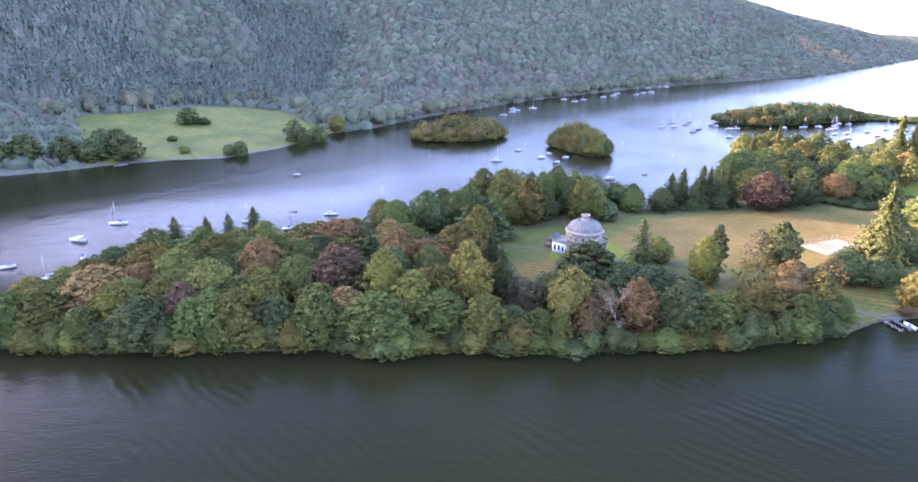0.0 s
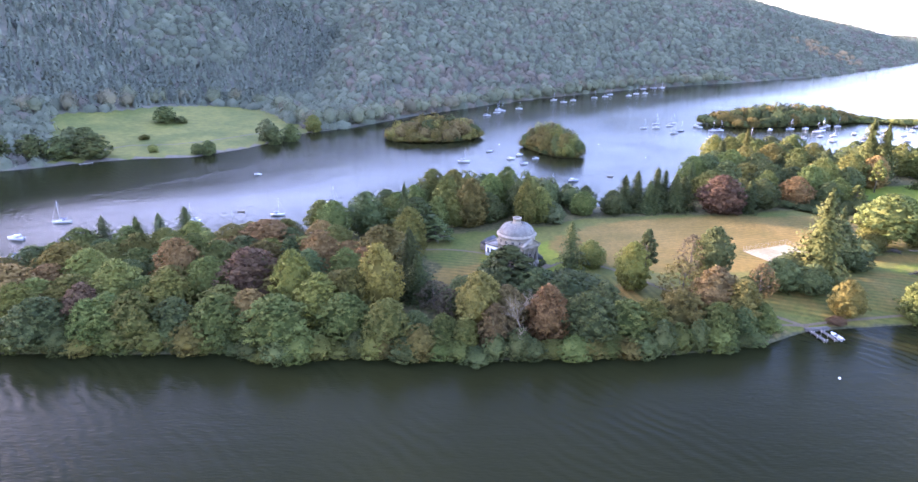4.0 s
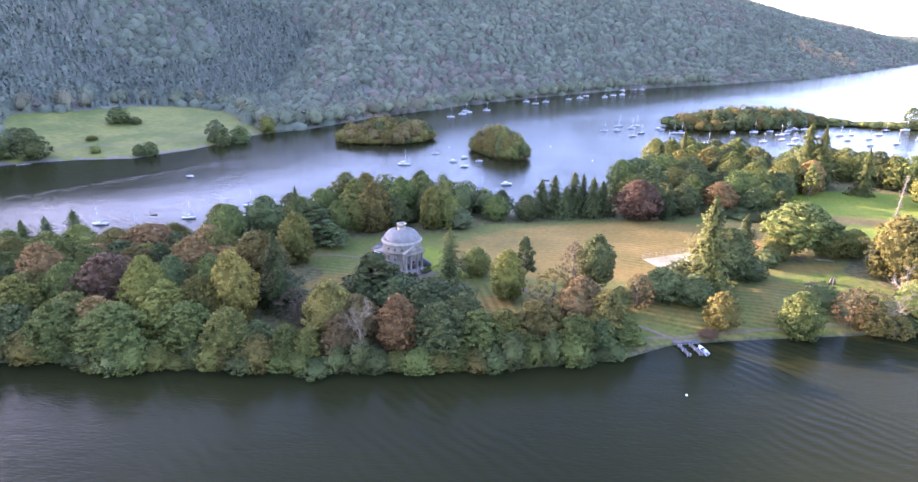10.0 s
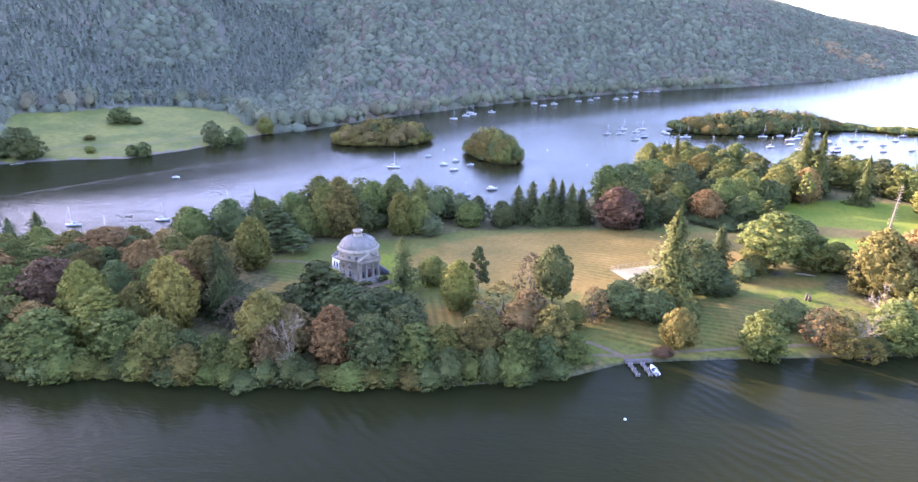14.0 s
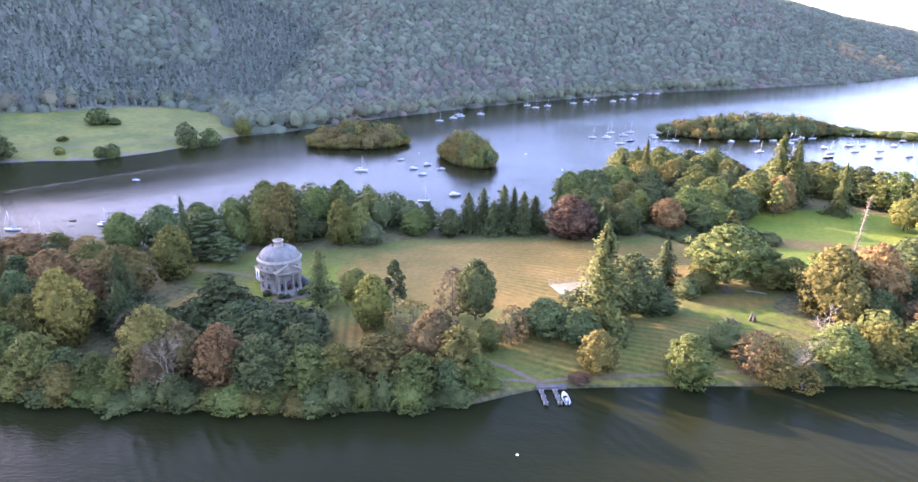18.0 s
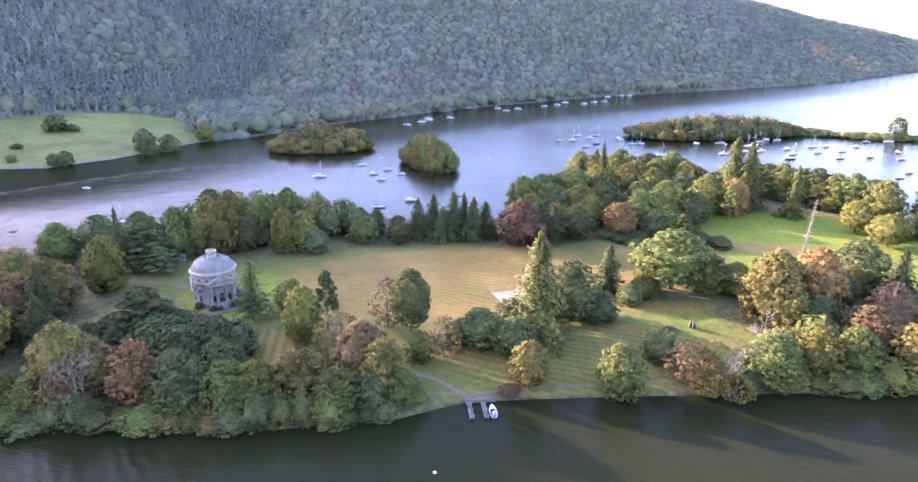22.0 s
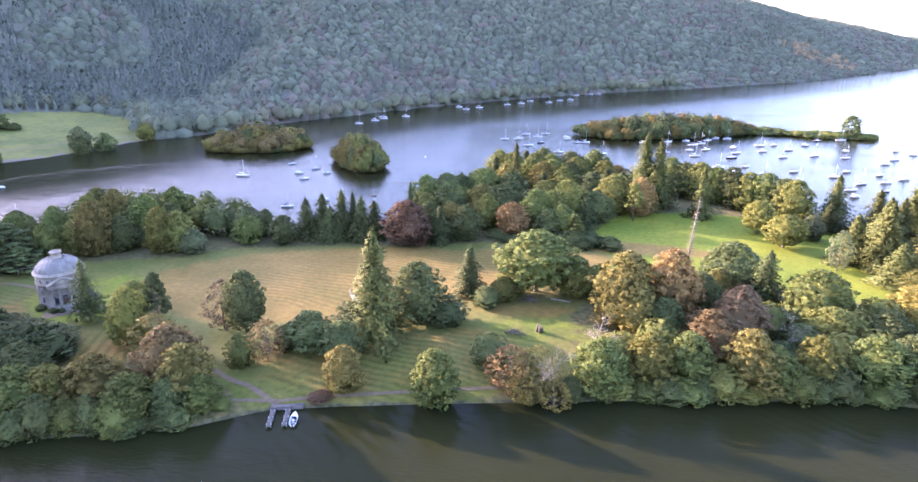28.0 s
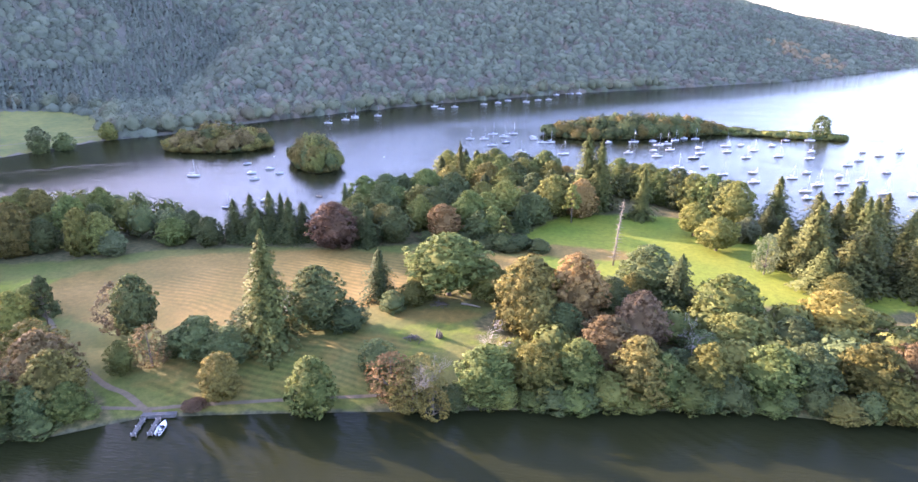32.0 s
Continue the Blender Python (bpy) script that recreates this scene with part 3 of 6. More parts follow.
def tree(leaf, form, x, y, top, wide, where, fine=True, foot=None):
    """One tree with its top at height top and a crown so many metres wide."""
    global tree_count
    tree_count += 1
    variant = tree_count % 3
    parts = protos.get((leaf, form, fine, variant)) or tree_proto(leaf, form, fine, variant)
    z = ground_at(x, y) if foot is None else foot
    turn = (tree_count * 137.5) % 360
    if where.split()[-1] in ("wood", "shore") and form in ("round", "shore", "tall"):
        wide *= 1.12
    wide *= 1.36 if form == "fir" else 1.12 if form == "spruce" else 1
    sx, sz = wide / (2 * TREE_R), max(top - z, 1.5) / TREE_H
    kind = "bush" if form == "bush" else "tree"
    ob = thing(kind, Matrix.Translation((x, y, z)) @ pose(0, 0, 0, 0, 0, turn) @ Matrix.Diagonal((sx, sx, sz, 1)), f"{WORDS[leaf]} {FORMS[form]} {where}", kind, "trees " + where)
    for name, me in parts:
        part(name, me, ob)
    return ob


# ---- the lie of the land ----
ISLAND = [(-188, 212), (-170, 206.5), (-140, 203.5), (-110, 204.5), (-80, 205.5), (-50, 207.5), (-32, 201), (-8, 206.5), (43, 206.5), (76, 209), (110, 213), (146, 222), (158, 229), (166, 233.3), (177, 235.6), (200, 239.5),
          (228, 243.5), (256, 247.5), (291, 252), (325, 255), (351, 257), (372, 255), (393, 257), (450, 266), (560, 290), (640, 330), (640, 400), (560, 440), (480, 446), (436, 448), (416, 446), (404, 462), (380, 500),
          (345, 532), (300, 545), (240, 552), (205, 510), (182, 470), (165, 425), (150, 402), (110, 402), (70, 412), (20, 410), (-8, 380), (-32, 350), (-60, 334), (-110, 318), (-150, 304), (-166, 270), (-182, 235)]
FAR_SHORE = [(-3000, 250), (-1500, 300), (-700, 390), (-450, 440), (-346, 468), (-312, 485), (-280, 511), (-240, 530), (-203, 536), (-166, 584), (-138, 660), (-95, 698), (-35, 793), (48, 890), (153, 997), (315, 1135),
             (513, 1254), (772, 1429), (1050, 1700), (1412, 2066), (1750, 2500), (2400, 3300), (3200, 4700)]


def edge_distance(pts, line, closed):
    """The distance of points (n, 2) from a line of points."""
    a = np.array(line, float)
    b = np.roll(a, -1, 0) if closed else a[1:]
    a = a if closed else a[:-1]
    best = np.full(len(pts), 1e9)
    for p, q in zip(a, b):
        d = q - p
        t = np.clip(((pts - p) @ d) / (d @ d), 0, 1)
        best = np.minimum(best, np.hypot(*(pts - p - t[:, None] * d).T))
    return best


def inside(pts, ring):
    a = np.array(ring, float)
    odd = np.zeros(len(pts), bool)
    for p, q in zip(a, np.roll(a, -1, 0)):
        cross = (p[1] > pts[:, 1]) != (q[1] > pts[:, 1])
        with np.errstate(divide="ignore", invalid="ignore"):
            odd ^= cross & (pts[:, 0] < (q[0] - p[0]) * (pts[:, 1] - p[1]) / (q[1] - p[1]) + p[0])
    return odd


def island_height(pts):
    d = edge_distance(pts, ISLAND, True) * np.where(inside(pts, ISLAND), 1, -1)
    roll = 0.35 * np.sin(pts[:, 0] * 0.05 + 1) * np.cos(pts[:, 1] * 0.06)
    land = 0.25 + 0.55 * np.clip(d / 1.2, 0, 1) + 4.4 * (1 - np.exp(-np.maximum(d - 1, 0) / 20)) + roll * np.clip(d / 20, 0, 1)
    return np.where(d > 0, land, np.maximum(-3.0, 0.25 + d * 0.6))


# Height of a ridge added outside the view to block the low sun.
SHADE_RIDGE = 268.0


def far_height(pts):
    line = np.array(FAR_SHORE, float)
    up = pts[:, 1] > np.interp(pts[:, 0], line[:, 0], line[:, 1])
    d = edge_distance(pts, FAR_SHORE, False) * np.where(up, 1, -1)
    flat = np.clip((260 - pts[:, 0]) / 800, 0, 1)
    flat = flat * flat * (3 - 2 * flat)
    # top and slope are raised westward, mostly out of view, to add shade
    top = np.interp(pts[:, 0] + 0.12 * (d - 200), [-3000, 500, 900, 1150, 1400, 1700, 2600], [420, 258, 182, 118, 76, 42, 25])
    level = 125 * flat + 120 * np.interp(pts[:, 0], [-620, -430, -200, -110], [0, 1, 1, 0])
    dd = np.maximum(d - level, 0)
    rise = np.interp(pts[:, 0], [-900, -380, 40], [0.85, 0.64, 0.47]) * dd * dd / (dd + 22)
    hill = rise / (1 + (rise / top) ** 4) ** 0.25
    # a ridge added out of view in the west, shaped to throw shade on the island
    toward, along = -0.906 * pts[:, 0] + 0.423 * pts[:, 1], 0.423 * pts[:, 0] + 0.906 * pts[:, 1]
    shade_ridge = (SHADE_RIDGE + 24 * np.clip((along - 400) / 80, 0, 1) + 26 * np.clip((310 - along) / 50, 0, 1)) * np.exp(-((toward - 1000) / 150) ** 2 / 2) * np.clip((640 - along) / 140, 0, 1)
    hill = (hill ** 4 + np.where(d > 0, shade_ridge, 0) ** 4) ** 0.25
    knobs = np.clip(dd / 120, 0, 1) * (4 * np.sin(pts[:, 0] * 0.009 + 0.5) * np.sin(pts[:, 1] * 0.007) + 1.2 * np.sin(pts[:, 0] * 0.029 + pts[:, 1] * 0.021))
    return np.where(d > 0, 0.4 + 0.05 * np.minimum(d, level + 20) + hill + knobs, np.maximum(-4, 0.3 + 0.25 * d)), d


def ground_at(x, y):
    return float(island_height(np.array([(x, y)], float))[0])


def land(name, xs, ys, height, materials, pick, label):
    gx, gy = np.meshgrid(xs, ys)
    pts = np.stack([gx.ravel(), gy.ravel()], 1)
    z = height(pts)
    nx = len(xs)
    i = (np.arange(len(ys) - 1)[:, None] * nx + np.arange(nx - 1)[None]).ravel()
    q = np.stack([i, i + 1, i + nx + 1, i + nx], 1)
    keep = z[q].max(1) > -2.5
    q = q[keep]
    me = mesh(name, np.column_stack([pts, z]), q)
    for m in materials:
        me.materials.append(m)
    mid = pts[q].mean(1)
    me.polygons.foreach_set("material_index", pick(mid).astype(np.int32))
    smooth(me)
    return tagged(new(name, me), label, "ground", kind="structure")


OPEN_LAWN = [(20, 236), (34, 268), (18, 290), (5, 300), (25, 330), (80, 345), (100, 362), (150, 375), (185, 372), (230, 385), (262, 376), (300, 380), (315, 440), (340, 440), (398, 430), (410, 380), (440, 340), (395, 320), (372, 340), (330, 345), (280, 330),
             (262, 300), (262, 258), (230, 244), (160, 231), (140, 246), (118, 252), (90, 240), (86, 262), (60, 266), (46, 244)]


def soft(pts, ring, width):
    """1 inside a ring, 0 outside, over a soft edge of that width."""
    d = edge_distance(pts, ring, True) * np.where(inside(pts, ring), 1, -1)
    return np.clip(0.5 + d / width, 0, 1)


def oval(x, y, a, b, turn):
    c, s = math.cos(radians(turn)), math.sin(radians(turn))
    return [(x + a * math.cos(t) * c - b * math.sin(t) * s, y + a * math.cos(t) * s + b * math.sin(t) * c) for t in np.linspace(0, 6.283, 25)[:-1]]


def island_soil():
    """Woodland floor, lawn, straw-coloured hay, fresh meadow and bare bank, blended with ragged edges."""
    m, n, l, p = shader("island ground")
    edge, broad, fine, tuft = noise_at(n, l, 0.14, 4), noise_at(n, l, 0.03, 4), noise_at(n, l, 0.5, 4), noise_at(n, l, 2.2, 3)
    t, w, mp = n.new("ShaderNodeTexCoord"), n.new("ShaderNodeTexWave"), n.new("ShaderNodeMapping")
    mp.inputs["Rotation"].default_value = (0, 0, radians(14))
    w.bands_direction = "Y"
    for key, value in (("Scale", 0.1), ("Distortion", 14.0), ("Detail", 2.5), ("Detail Scale", 0.2)):
        w.inputs[key].default_value = value
    l.new(t.outputs["Object"], mp.inputs[0])
    l.new(mp.outputs[0], w.inputs[0])

    def zone(name):
        at, add = n.new("ShaderNodeAttribute"), n.new("ShaderNodeMath")
        at.attribute_name = name
        add.operation = "MULTIPLY_ADD"
        l.new(edge.outputs[0], add.inputs[0])
        add.inputs[1].default_value = 0.9
        sub = n.new("ShaderNodeMath")
        sub.operation = "ADD"
        sub.inputs[1].default_value = -0.45
        l.new(at.outputs["Fac"], sub.inputs[0])
        l.new(sub.outputs[0], add.inputs[2])
        return ramp(n, l, add.outputs[0], [(0.36, (0, 0, 0)), (0.64, (1, 1, 1))]).outputs[0]

    wood = ramp(n, l, fine.outputs[0], [(0.3, (0.048, 0.050, 0.016)), (0.7, (0.098, 0.078, 0.030))]).outputs[0]
    lawn = ramp(n, l, broad.outputs[0], [(0.36, (0.062, 0.074, 0.012)), (0.62, (0.102, 0.090, 0.022))]).outputs[0]
    hay = ramp(n, l, broad.outputs[0], [(0.30, (0.084, 0.068, 0.013)), (0.5, (0.120, 0.083, 0.018)), (0.70, (0.166, 0.110, 0.028))]).outputs[0]
    fresh = ramp(n, l, broad.outputs[0], [(0.35, (0.080, 0.108, 0.008)), (0.65, (0.122, 0.132, 0.011))]).outputs[0]
    bare = ramp(n, l, fine.outputs[0], [(0.3, (0.036, 0.036, 0.018)), (0.7, (0.074, 0.068, 0.036))]).outputs[0]
    c = mixed(n, l, "MIX", zone("lawn"), wood, lawn)
    c = mixed(n, l, "MIX", zone("fresh"), c, fresh)
    c = mixed(n, l, "MIX", zone("hay"), c, hay)
    lines = mixed(n, l, "MULTIPLY", 0.62, c, ramp(n, l, w.outputs[0], [(0.15, (0.70, 0.76, 0.66)), (0.85, (1.16, 1.10, 1.05))]).outputs[0])
    c = mixed(n, l, "MIX", zone("mown"), c, lines)
    w2, mp2 = n.new("ShaderNodeTexWave"), n.new("ShaderNodeMapping")
    mp2.inputs["Rotation"].default_value = (0, 0, radians(-14))
    w2.bands_direction = "X"
    for key, value in (("Scale", 0.085), ("Distortion", 5.0), ("Detail", 2.0), ("Detail Scale", 0.15)):
        w2.inputs[key].default_value = value
    l.new(t.outputs["Object"], mp2.inputs[0])
    l.new(mp2.outputs[0], w2.inputs[0])
    rows = mixed(n, l, "MULTIPLY", 0.7, c, ramp(n, l, w2.outputs[0], [(0.1, (0.66, 0.70, 0.62)), (0.75, (1.18, 1.12, 1.05))]).outputs[0])
    c = mixed(n, l, "MIX", zone("swath"), c, rows)
    c = mixed(n, l, "MIX", zone("bank"), c, bare)
    c = mixed(n, l, "MULTIPLY", 0.75, c, ramp(n, l, fine.outputs[0], [(0.3, (0.70, 0.74, 0.68)), (0.7, (1.2, 1.16, 1.1))]).outputs[0])
    c = mixed(n, l, "MULTIPLY", 0.6, c, ramp(n, l, tuft.outputs[0], [(0.3, (0.72,) * 3), (0.7, (1.2,) * 3)]).outputs[0])
    l.new(c, p.inputs["Base Color"])
    p.inputs["Roughness"].default_value, p.inputs["Specular IOR Level"].default_value = 0.92, 0.12
    k = n.new("ShaderNodeBump")
    k.inputs["Strength"].default_value, k.inputs["Distance"].default_value = 0.6, 0.25
    l.new(fine.outputs[0], k.inputs["Height"])
    l.new(k.outputs[0], p.inputs["Normal"])
    return m


def island_ground():
    ob = land("ground_island", np.arange(-196, 650, 3.0), np.arange(194, 566, 3.0), island_height, [island_soil()], lambda p: np.zeros(len(p)), "wooded island ground with mown lawns and bare banks")
    me = ob.data
    co = np.empty(len(me.vertices) * 3)
    me.vertices.foreach_get("co", co)
    p = co.reshape(-1, 3)[:, :2]
    d = edge_distance(p, ISLAND, True) * np.where(inside(p, ISLAND), 1, -1)
    hay = np.max([0.45 * soft(p, oval(190, 262, 46, 22, 12), 14)] + [soft(p, oval(*o), 14) for o in ((158, 326, 84, 42, 14), (36, 272, 17, 13, 20), (225, 356, 62, 16, 8), (300, 380, 42, 9, -8), (246, 303, 18, 6, 6), (228, 281, 12, 4, -20), (100, 250, 8, 15, 10))], axis=0)
    zones = {"lawn": soft(p, OPEN_LAWN, 9), "hay": hay, "fresh": np.maximum.reduce([0.75 * soft(p, oval(70, 296, 30, 26, 20), 16), 0.40 * soft(p, oval(252, 282, 30, 22, 10), 14), soft(p, [(285, 345), (285, 372), (270, 392), (300, 445), (345, 452), (405, 440), (480, 380), (470, 330), (380, 322), (330, 352)], 14)]),
             "mown": np.max([soft(p, oval(*o), 12) for o in ((205, 262, 50, 22, 12), (30, 285, 16, 14, 0), (190, 330, 70, 30, 14))], axis=0), "swath": soft(p, oval(101, 250, 15, 24, 8), 8), "bank": np.clip(0.8 - d / 1.6, 0, 1)}
    for name, value in zones.items():
        me.attributes.new(name, "FLOAT", "POINT").data.foreach_set("value", value.astype(np.float32))


island_ground()


MEADOW = [(-290, 480), (-318, 530), (-352, 580), (-384, 640), (-350, 672), (-326, 700), (-312, 738), (-288, 764), (-258, 780), (-225, 772), (-196, 752), (-176, 722), (-150, 690), (-120, 664), (-120, 640), (-200, 500), (-280, 470)]


def far_pick(p):
    d = far_height(p)[1]
    k = np.zeros(len(p))
    k[inside(p, MEADOW)] = 1
    k[(d < 3) & inside(p, MEADOW)] = 2
    return k


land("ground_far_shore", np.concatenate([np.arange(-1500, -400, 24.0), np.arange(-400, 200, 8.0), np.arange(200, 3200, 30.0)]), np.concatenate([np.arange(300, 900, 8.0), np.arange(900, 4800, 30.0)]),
     lambda p: far_height(p)[0], [HILL_FLOOR, PASTURE, SAND], far_pick, "wooded hillside and pasture beyond the lake, with an added shade ridge")
def lake():
    xs = np.concatenate([np.linspace(-5000, -700, 12), np.arange(-680, 1700, 20.0), np.linspace(1750, 5000, 14)])
    ys = np.concatenate([np.linspace(-5000, -60, 10), np.arange(-40, 2100, 20.0), np.linspace(2150, 5200, 14)])
    gx, gy = np.meshgrid(xs, ys)
    p = np.stack([gx.ravel(), gy.ravel()], 1)
    d = edge_distance(p, FAR_SHORE, False)
    lee = edge_distance(p, ISLAND, True)
    wind = np.clip((d - 85 - 0.03 * p[:, 1]) / 60, 0, 1) * (0.45 + 0.55 * np.clip((lee - 12) / 60, 0, 1))
    wind = np.where((p[:, 0] > 180) & (p[:, 1] > 450) & (p[:, 1] < 800), wind * 0.6, wind)
    wind = np.where(p[:, 1] < 262, 0.08 + 0.10 * np.clip((150 - p[:, 1]) / 150, 0, 1), wind)
    # raised to the left, to put in the brighter sky glare there
    wind = wind * (0.62 + 0.38 * np.clip((-40 - p[:, 0]) / 110, 0, 1))
    nx = len(xs)
    i = (np.arange(len(ys) - 1)[:, None] * nx + np.arange(nx - 1)[None]).ravel()
    me = mesh("water", np.column_stack([p, np.zeros(len(p))]), np.stack([i, i + 1, i + nx + 1, i + nx], 1), WATER)
    me.attributes.new("wind", "FLOAT", "POINT").data.foreach_set("value", wind.astype(np.float32))
    tagged(new("water", me), "dark rippled lake water", "water", kind="structure")


lake()


def boat_wake():
    """Low ridges of water that a passing boat has left, running apart behind it."""
    line = np.array([(-262, 362), (-240, 385), (-201, 428), (-160, 480), (-118, 531), (-61, 567), (0, 586), (60, 596)], float)
    t = np.linspace(0, len(line) - 1, 260)
    mid = np.stack([np.interp(t, np.arange(len(line)), line[:, k]) for k in (0, 1)], 1)
    mid = np.stack([np.convolve(np.pad(mid[:, k], 12, "edge"), np.ones(25) / 25, "valid") for k in (0, 1)], 1)
    way = unit(np.gradient(mid, axis=0))
    side = np.stack([-way[:, 1], way[:, 0]], 1)
    s = Shape()
    u = np.linspace(0, 1, 260)
    for k, (off, spread, high) in enumerate(((0, 0, 0.16), (-2, -7, 0.11), (-5, -18, 0.07))):
        c = mid + side * (off + spread * u + 0.5 * np.sin(u * 90 + k))[:, None]
        h = high * (0.7 + 0.3 * np.sin(u * 140 + 2 * k))
        v = np.concatenate([np.column_stack([c + side * w, z * h + 0.004]) for w, z in ((-1.5, -0.1), (-0.5, 0.7), (0, 1), (0.5, 0.7), (1.5, -0.1))])
        i = np.arange(259)
        s.add(v, np.concatenate([np.stack([r * 260 + i, (r + 1) * 260 + i, (r + 1) * 260 + i + 1, r * 260 + i + 1], 1) for r in range(4)]))
    tagged(new("water_wake", s.done("water_wake", WATER, True)), "low ripples of a boat's wake on the lake", "water", kind="structure")


boat_wake()


# ---- far hills, woods ----
def far_ridge():
    a = np.radians(np.linspace(5, 175, 200))
    h = 95 + 45 * np.sin(a * 3.1 + 0.4) + 22 * np.sin(a * 9 + 1) + 10 * np.sin(a * 23)
    low = np.stack([4700 * np.cos(a), 4700 * np.sin(a), np.full(200, -5)], 1)
    high = np.stack([4850 * np.cos(a), 4850 * np.sin(a), h], 1)
    i = np.arange(199)
    # haze is painted on: a pale blue colour that also glows
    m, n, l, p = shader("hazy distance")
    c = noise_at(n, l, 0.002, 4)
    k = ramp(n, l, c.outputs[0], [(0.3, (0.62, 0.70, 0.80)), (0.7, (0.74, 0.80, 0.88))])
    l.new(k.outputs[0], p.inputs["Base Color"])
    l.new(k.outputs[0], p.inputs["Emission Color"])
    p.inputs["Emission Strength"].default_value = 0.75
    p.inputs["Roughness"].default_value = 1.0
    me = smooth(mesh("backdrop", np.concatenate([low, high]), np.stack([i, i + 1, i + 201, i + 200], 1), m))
    tagged(new("backdrop", me), "distant hills painted pale and glowing for haze", "backdrop", kind="structure")


far_ridge()


def woods(name, pts, tops, widths, conifer, material, label, rng, per=92, spray=0.072, lift=0.68):
    """A far wood in one mesh: for each crown a closed core under sprays of leaves that stand in rounded heads."""
    n = len(pts)
    up = np.array((0.0, 0.0, 1.0))
    axis, turn = unit(rng.normal(size=(n * 3, 3))).reshape(n, 3, 3), rng.uniform(0, 6.28, (n, 3))
    span = np.stack([widths * 0.46, widths * 0.46, tops * 0.48], 1)

    def heads(d):
        """How far the crown reaches in the ways d (n, m, 3)."""
        return 1 + 0.075 * np.sin(5.5 * np.einsum("ijk,imk->imj", axis, d) + turn[:, None]).sum(2)

    ball = np.tile(ICO_V, (n, 1, 1))
    body = ball.copy()
    if conifer:
        u = (body[:, :, 2:] + 1) / 2
        body = np.concatenate([body[:, :, :2] * (1.05 - 0.98 * u), body[:, :, 2:]], 2)
    body = body * (0.8 * heads(ball))[:, :, None] * span[:, None] + pts[:, None] + up * (tops * 0.5)[:, None, None]
    soft_n = unit((ball * (1.2 - lift) + up * lift).reshape(-1, 3))
    tris = (ICO_F[None] + 12 * np.arange(n)[:, None, None]).reshape(-1, 3)
    c, w, h = np.repeat(pts, per, 0), np.repeat(widths, per), np.repeat(tops, per)
    if conifer:
        u, ang = rng.uniform(0.12, 1, n * per), rng.uniform(0, 2 * math.pi, n * per)
        rad = (1 - u) ** 0.8 * w * 0.5
        p = c + np.stack([rad * np.cos(ang), rad * np.sin(ang), h * u], 1)
        d = unit(np.stack([np.cos(ang), np.sin(ang), np.full(n * per, 0.6)], 1))
        out = d
    else:
        d = rng.normal(size=(n * per, 3))
        d[:, 2] = d[:, 2] * 0.8 + 0.4
        d = unit(d)
        far = heads(d.reshape(n, per, 3)).ravel() * rng.uniform(0.9, 1.05, n * per)
        p = c + d * far[:, None] * np.repeat(span, per, 0) + up * (h * 0.5)[:, None]
        slope = (np.cos(5.5 * np.einsum("ijk,imk->imj", axis, d.reshape(n, per, 3)) + turn[:, None])[..., None] * axis[:, None]).sum(2).reshape(-1, 3)
        out = unit(d - 0.3 * slope)
    v = leaf_tips(rng, p, unit(out + 0.3 * rng.normal(size=d.shape)), np.minimum(w, 18) * spray)
    me = mesh(name, np.concatenate([v, body.reshape(-1, 3)]), np.concatenate([np.arange(len(v)).reshape(-1, 3), tris + len(v)]), material,
              np.concatenate([np.repeat(unit(out * (1.2 - lift) + up * lift + 0.26 * rng.normal(size=d.shape)), 3, 0), soft_n]))
    tone = rng.uniform(size=n)
    me.attributes.new("tone", "FLOAT", "POINT").data.foreach_set("value", np.concatenate([np.repeat(tone, per * 3), np.repeat(tone, 12)]).astype(np.float32))
    return tagged(new(name, me), label, "wood", kind="stuff")


